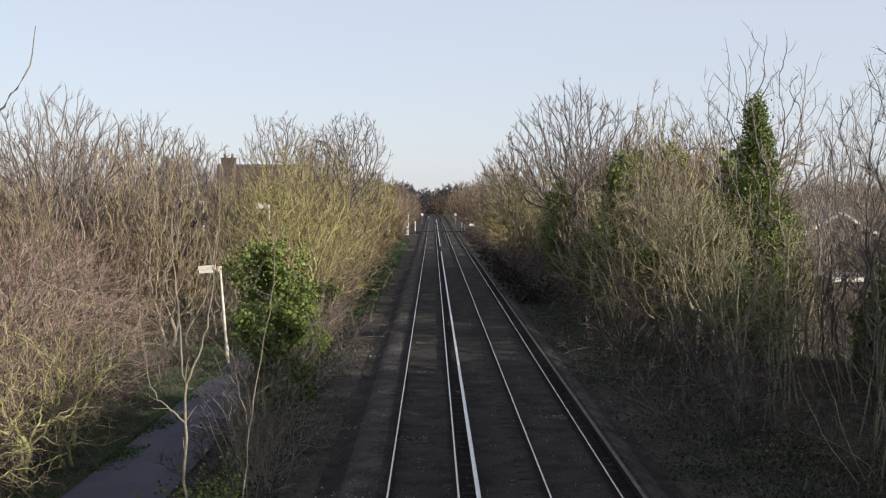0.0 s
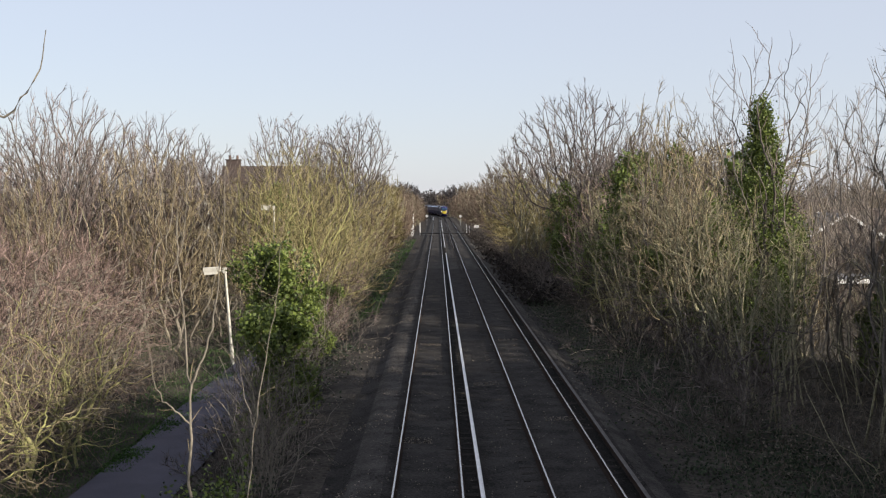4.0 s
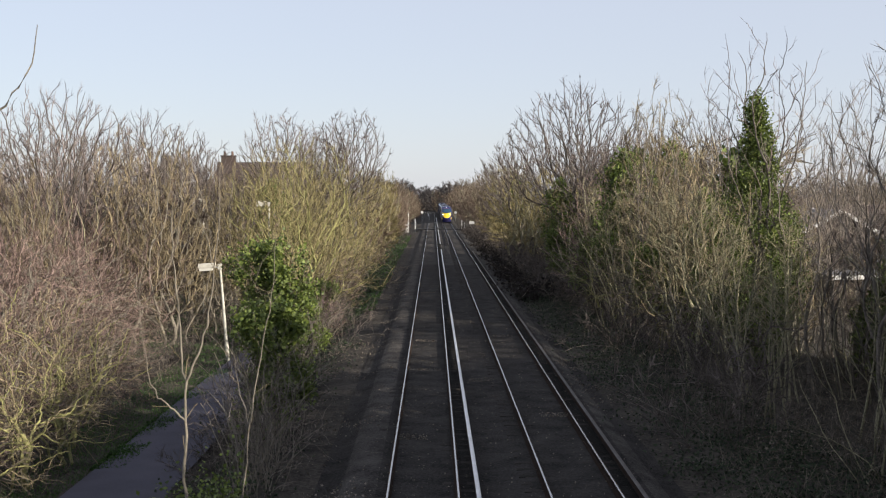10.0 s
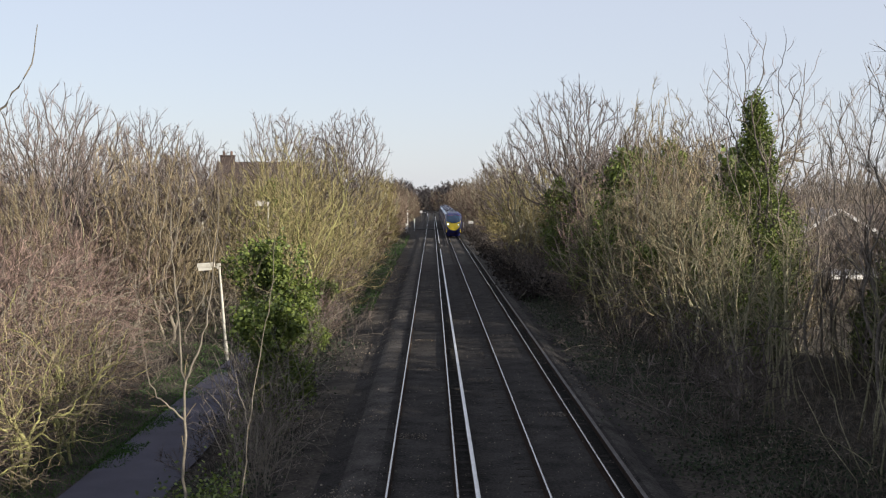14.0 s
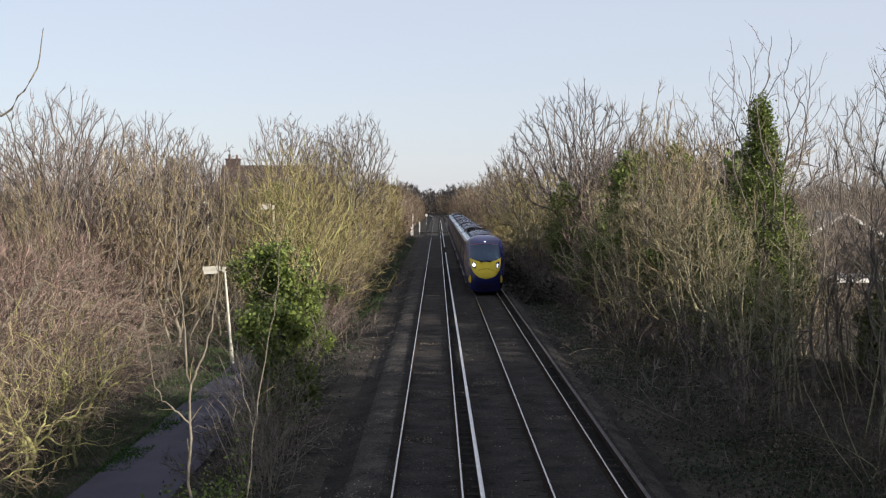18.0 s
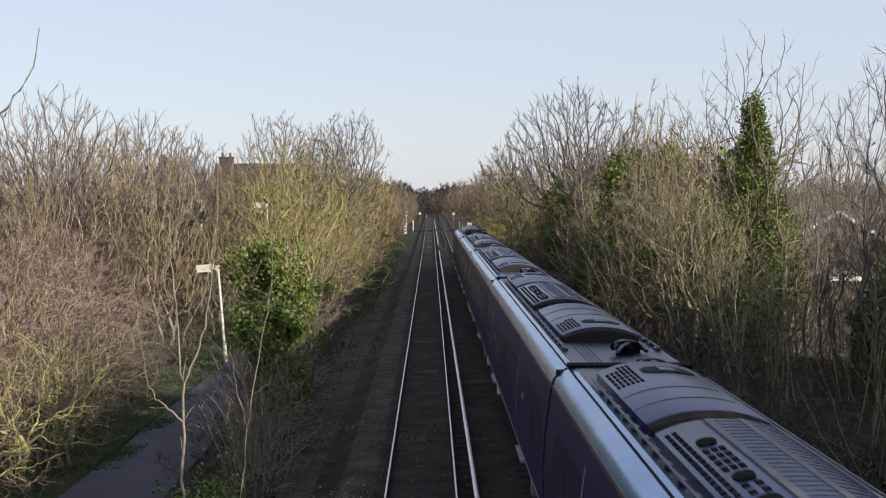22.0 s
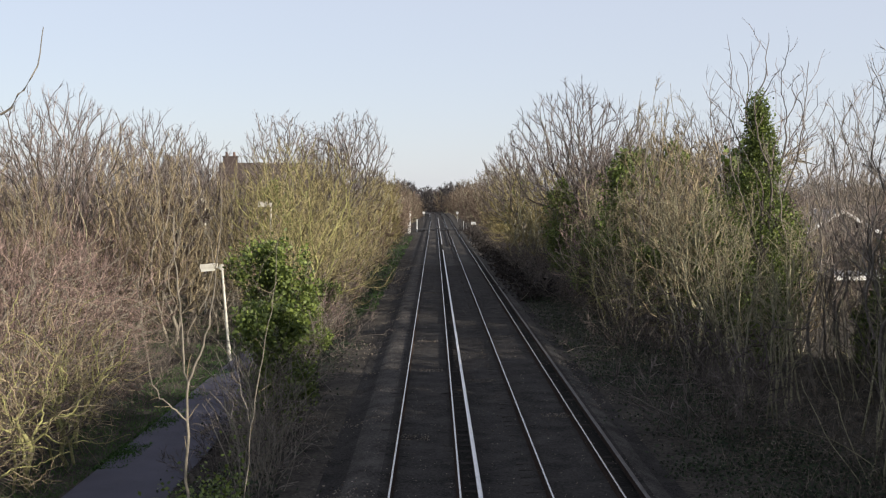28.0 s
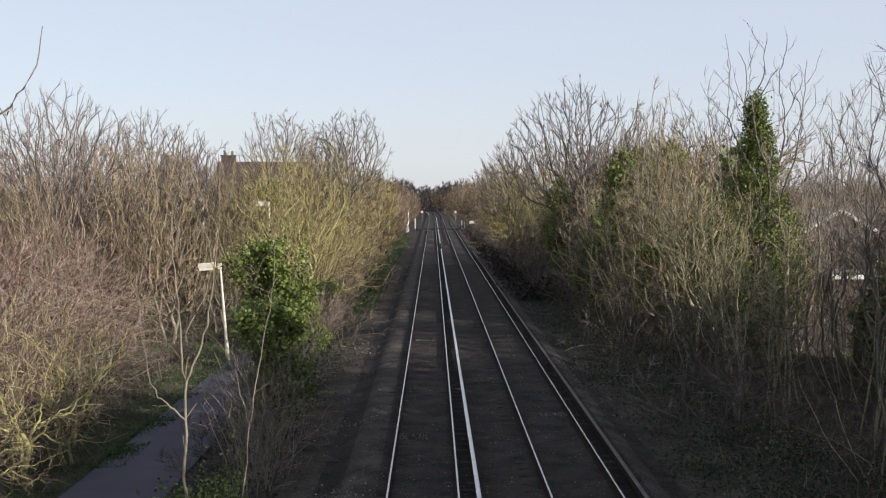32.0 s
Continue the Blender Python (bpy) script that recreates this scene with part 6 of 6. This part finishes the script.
# ---- ground cover ----
def cover(name, n, x0, x1, y0, y1, size, mat, label, category, high=0.1, seed=1, flat=0.6, clump=0.0, keep=None, slim=0.7):
    rng = np.random.default_rng(seed)
    xs, ys = rng.uniform(x0, x1, n), y0 + (y1 - y0) * rng.uniform(0, 1, n) ** 1.4
    if clump:
        hx, hy = rng.uniform(x0, x1, n // 60 + 1), y0 + (y1 - y0) * rng.uniform(0, 1, n // 60 + 1) ** 1.4
        pick = rng.integers(0, len(hx), n)
        xs, ys = hx[pick] + rng.normal(size=n) * clump, hy[pick] + rng.normal(size=n) * clump
    if keep:                                   # leave the line itself clear, and follow its curve
        xs = xs + np.array([bend(y) for y in ys])
        clear = np.abs(xs - np.array([bend(y) for y in ys]) - 1.5) > keep
        xs, ys = xs[clear], ys[clear]
        n = len(xs)
    zs = np.array([max(ground_height(x, y), bed_height(x, y) if -2.7 < x - bend(y) < 5.7 else -9) for x, y in zip(xs, ys)]) + 0.015 + np.abs(rng.normal(size=n)) * high
    v, f = leaves(np.stack([xs, ys, zs], 1), size, rng, flat, slim)
    return tagged(new(name, quick_mesh(name, v, f, mat)), label, category, kind="stuff")


cover("leaf_litter", 4200, -4.6, -2.0, 20, 110, 0.06, DEAD_LEAF, "pale dead leaves scattered along the ballast shoulder", "leaf litter", 0.02, 3, 0.8, 0.5)
cover("leaf_litter", 3000, 5.2, 8.5, 20, 100, 0.06, DEAD_LEAF, "pale dead leaves scattered on the shaded bank", "leaf litter", 0.03, 4, 0.8, 0.6)
for px, py in ((-0.15, 41.6), (1.7, 39.5), (3.2, 51.7), (-0.3, 75), (-0.3, 50), (-0.6, 30), (3.6, 33)):
    cover("chippings", 170, px - 0.45, px + 0.45, py - 0.35, py + 0.35, 0.045, DEAD_LEAF, "pale chippings spilled across the ballast", "stones", 0.008, int(py), 0.9)
cover("leaf_litter", 3000, -1.8, 4.8, 20, 90, 0.04, DEAD_LEAF, "few dead leaves on the ballast", "leaf litter", 0.008, 5, 0.9)
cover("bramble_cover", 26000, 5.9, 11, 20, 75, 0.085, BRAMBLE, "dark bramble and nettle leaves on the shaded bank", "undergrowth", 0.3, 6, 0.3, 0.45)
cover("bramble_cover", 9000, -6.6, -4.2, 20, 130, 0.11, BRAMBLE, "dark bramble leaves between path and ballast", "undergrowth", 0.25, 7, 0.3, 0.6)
cover("grass", 16000, -12.2, -10.0, 20, 66, 0.16, BLADE, "green grass verge along the footpath", "grass", 0.06, 8, -0.6, slim=0.12)
cover("grass", 16000, -24, -12.4, 56, 92, 0.2, BLADE, "green grass patches behind the thicket", "grass", 0.05, 9, -0.6, 0.8, slim=0.12)
cover("dry_stalks", 9000, -22, -10.6, 22, 60, 0.5, STRAW, "dry grey-brown stalks under the thicket", "undergrowth", 0.3, 10, -0.6, slim=0.03)
cover("dry_stalks", 9000, 7.0, 20, 22, 80, 0.6, STRAW, "dry stalks and dead stems on the bank", "undergrowth", 0.35, 11, -0.8, slim=0.03)
cover("ivy_cover", 3600, -5.9, -4.0, 21.5, 24.5, 0.10, IVY, "green ivy heap at the foot of the bridge", "undergrowth", 0.6, 12, 0.2)

# tangled brush that fills the thickets
cover("brush", 14000, -26, -11.4, 23, 62, 0.9, STRAW, "tangle of dead grey-brown stems inside the thicket", "undergrowth", 1.5, 21, -0.3, 1.2, slim=0.016)
cover("brush", 5000, 9.4, 22, 23, 75, 0.9, STRAW, "tangle of dead stems on the wooded bank", "undergrowth", 1.4, 22, -0.3, 1.2, slim=0.016)
cover("brush", 16000, -30, -5.2, 60, 130, 1.2, STRAW, "tangle of dead stems under the trees", "undergrowth", 1.6, 23, -0.3, 1.4, slim=0.022)
cover("brush", 16000, 8.6, 30, 60, 140, 1.2, STRAW, "tangle of dead stems under the trees on the bank", "undergrowth", 1.6, 24, -0.3, 1.4, slim=0.022)

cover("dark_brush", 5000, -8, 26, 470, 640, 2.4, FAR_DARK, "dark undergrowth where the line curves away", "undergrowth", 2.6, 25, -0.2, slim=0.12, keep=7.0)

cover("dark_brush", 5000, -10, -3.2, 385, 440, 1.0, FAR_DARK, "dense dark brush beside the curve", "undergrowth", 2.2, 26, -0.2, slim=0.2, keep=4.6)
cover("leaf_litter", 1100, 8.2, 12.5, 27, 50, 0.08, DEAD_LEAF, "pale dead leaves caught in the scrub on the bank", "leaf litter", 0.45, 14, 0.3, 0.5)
# these brambles use the darkened leaf colour for the shade on the bank
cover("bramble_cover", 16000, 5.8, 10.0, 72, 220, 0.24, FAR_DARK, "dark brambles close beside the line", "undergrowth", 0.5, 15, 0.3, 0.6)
cover("grass", 7000, -6.4, -3.5, 66, 190, 0.3, BLADE, "green verge beside the far track", "grass", 0.08, 16, -0.6, slim=0.12)
cover("grass", 6000, -10.1, -9.1, 33, 52, 0.14, BLADE, "grass creeping over the edge of the path", "grass", 0.03, 17, -0.4, slim=0.3)
cover("ivy_cover", 3000, -5.9, -4.4, 32, 37, 0.13, IVY, "low green ivy clump beside the path", "undergrowth", 0.9, 13, 0.2)

# woods on the skyline: low rounded mounds of bare twigs
rng = np.random.default_rng(77)
n = 520
hx = np.concatenate([rng.uniform(50, 560, n // 2), rng.uniform(-460, -45, n // 2)])
hy = rng.uniform(300, 700, n)
hz = np.array([ground_height(x, y) for x, y in zip(hx, hy)])
size = rng.uniform(4.0, 7.5, n)
pick = np.repeat(np.arange(n), 90)
d = rng.normal(size=(len(pick), 3))
d /= np.linalg.norm(d, axis=1, keepdims=True)
d *= rng.uniform(0.3, 1, (len(pick), 1)) ** 0.5
c = np.stack([hx[pick], hy[pick], hz[pick]], 1) + d * size[pick][:, None] * np.array([1.1, 1.1, 0.8]) + np.array([0, 0, 1]) * (size[pick] * 0.7)[:, None]
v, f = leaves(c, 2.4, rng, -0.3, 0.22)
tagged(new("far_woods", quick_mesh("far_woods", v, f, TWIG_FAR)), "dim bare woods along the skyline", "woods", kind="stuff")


# ---- what moves ----
def on_line(s, turned=False):
    """A car's pose with its origin at s along the right-hand track."""
    slope = -max(0.0, s - BEND_FROM) / BEND_RADIUS
    return pose(RIGHT_TRACK + bend(s), s, 0, 0, 0, math.degrees(math.atan2(-slope, 1.0)) + (180 if turned else 0))


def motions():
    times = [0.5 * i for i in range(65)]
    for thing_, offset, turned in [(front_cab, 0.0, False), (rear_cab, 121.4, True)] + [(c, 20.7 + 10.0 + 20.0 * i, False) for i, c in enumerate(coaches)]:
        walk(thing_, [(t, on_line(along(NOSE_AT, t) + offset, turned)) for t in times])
    # the thin near branch sways a little in the wind
    foot = Matrix.Translation((-6.4, 8.2, -1.8))
    walk(overhang, [(t, foot @ pose(0, 0, 0, 0, a, 0) @ foot.inverted()) for t, a in ((0, 0), (3, 0.12), (6, 0.32), (9, 0.08), (13, 0.13), (17, 0.1), (19, 0.15), (23, 0.27), (28, 0.25), (32, 0.3))])


motions()
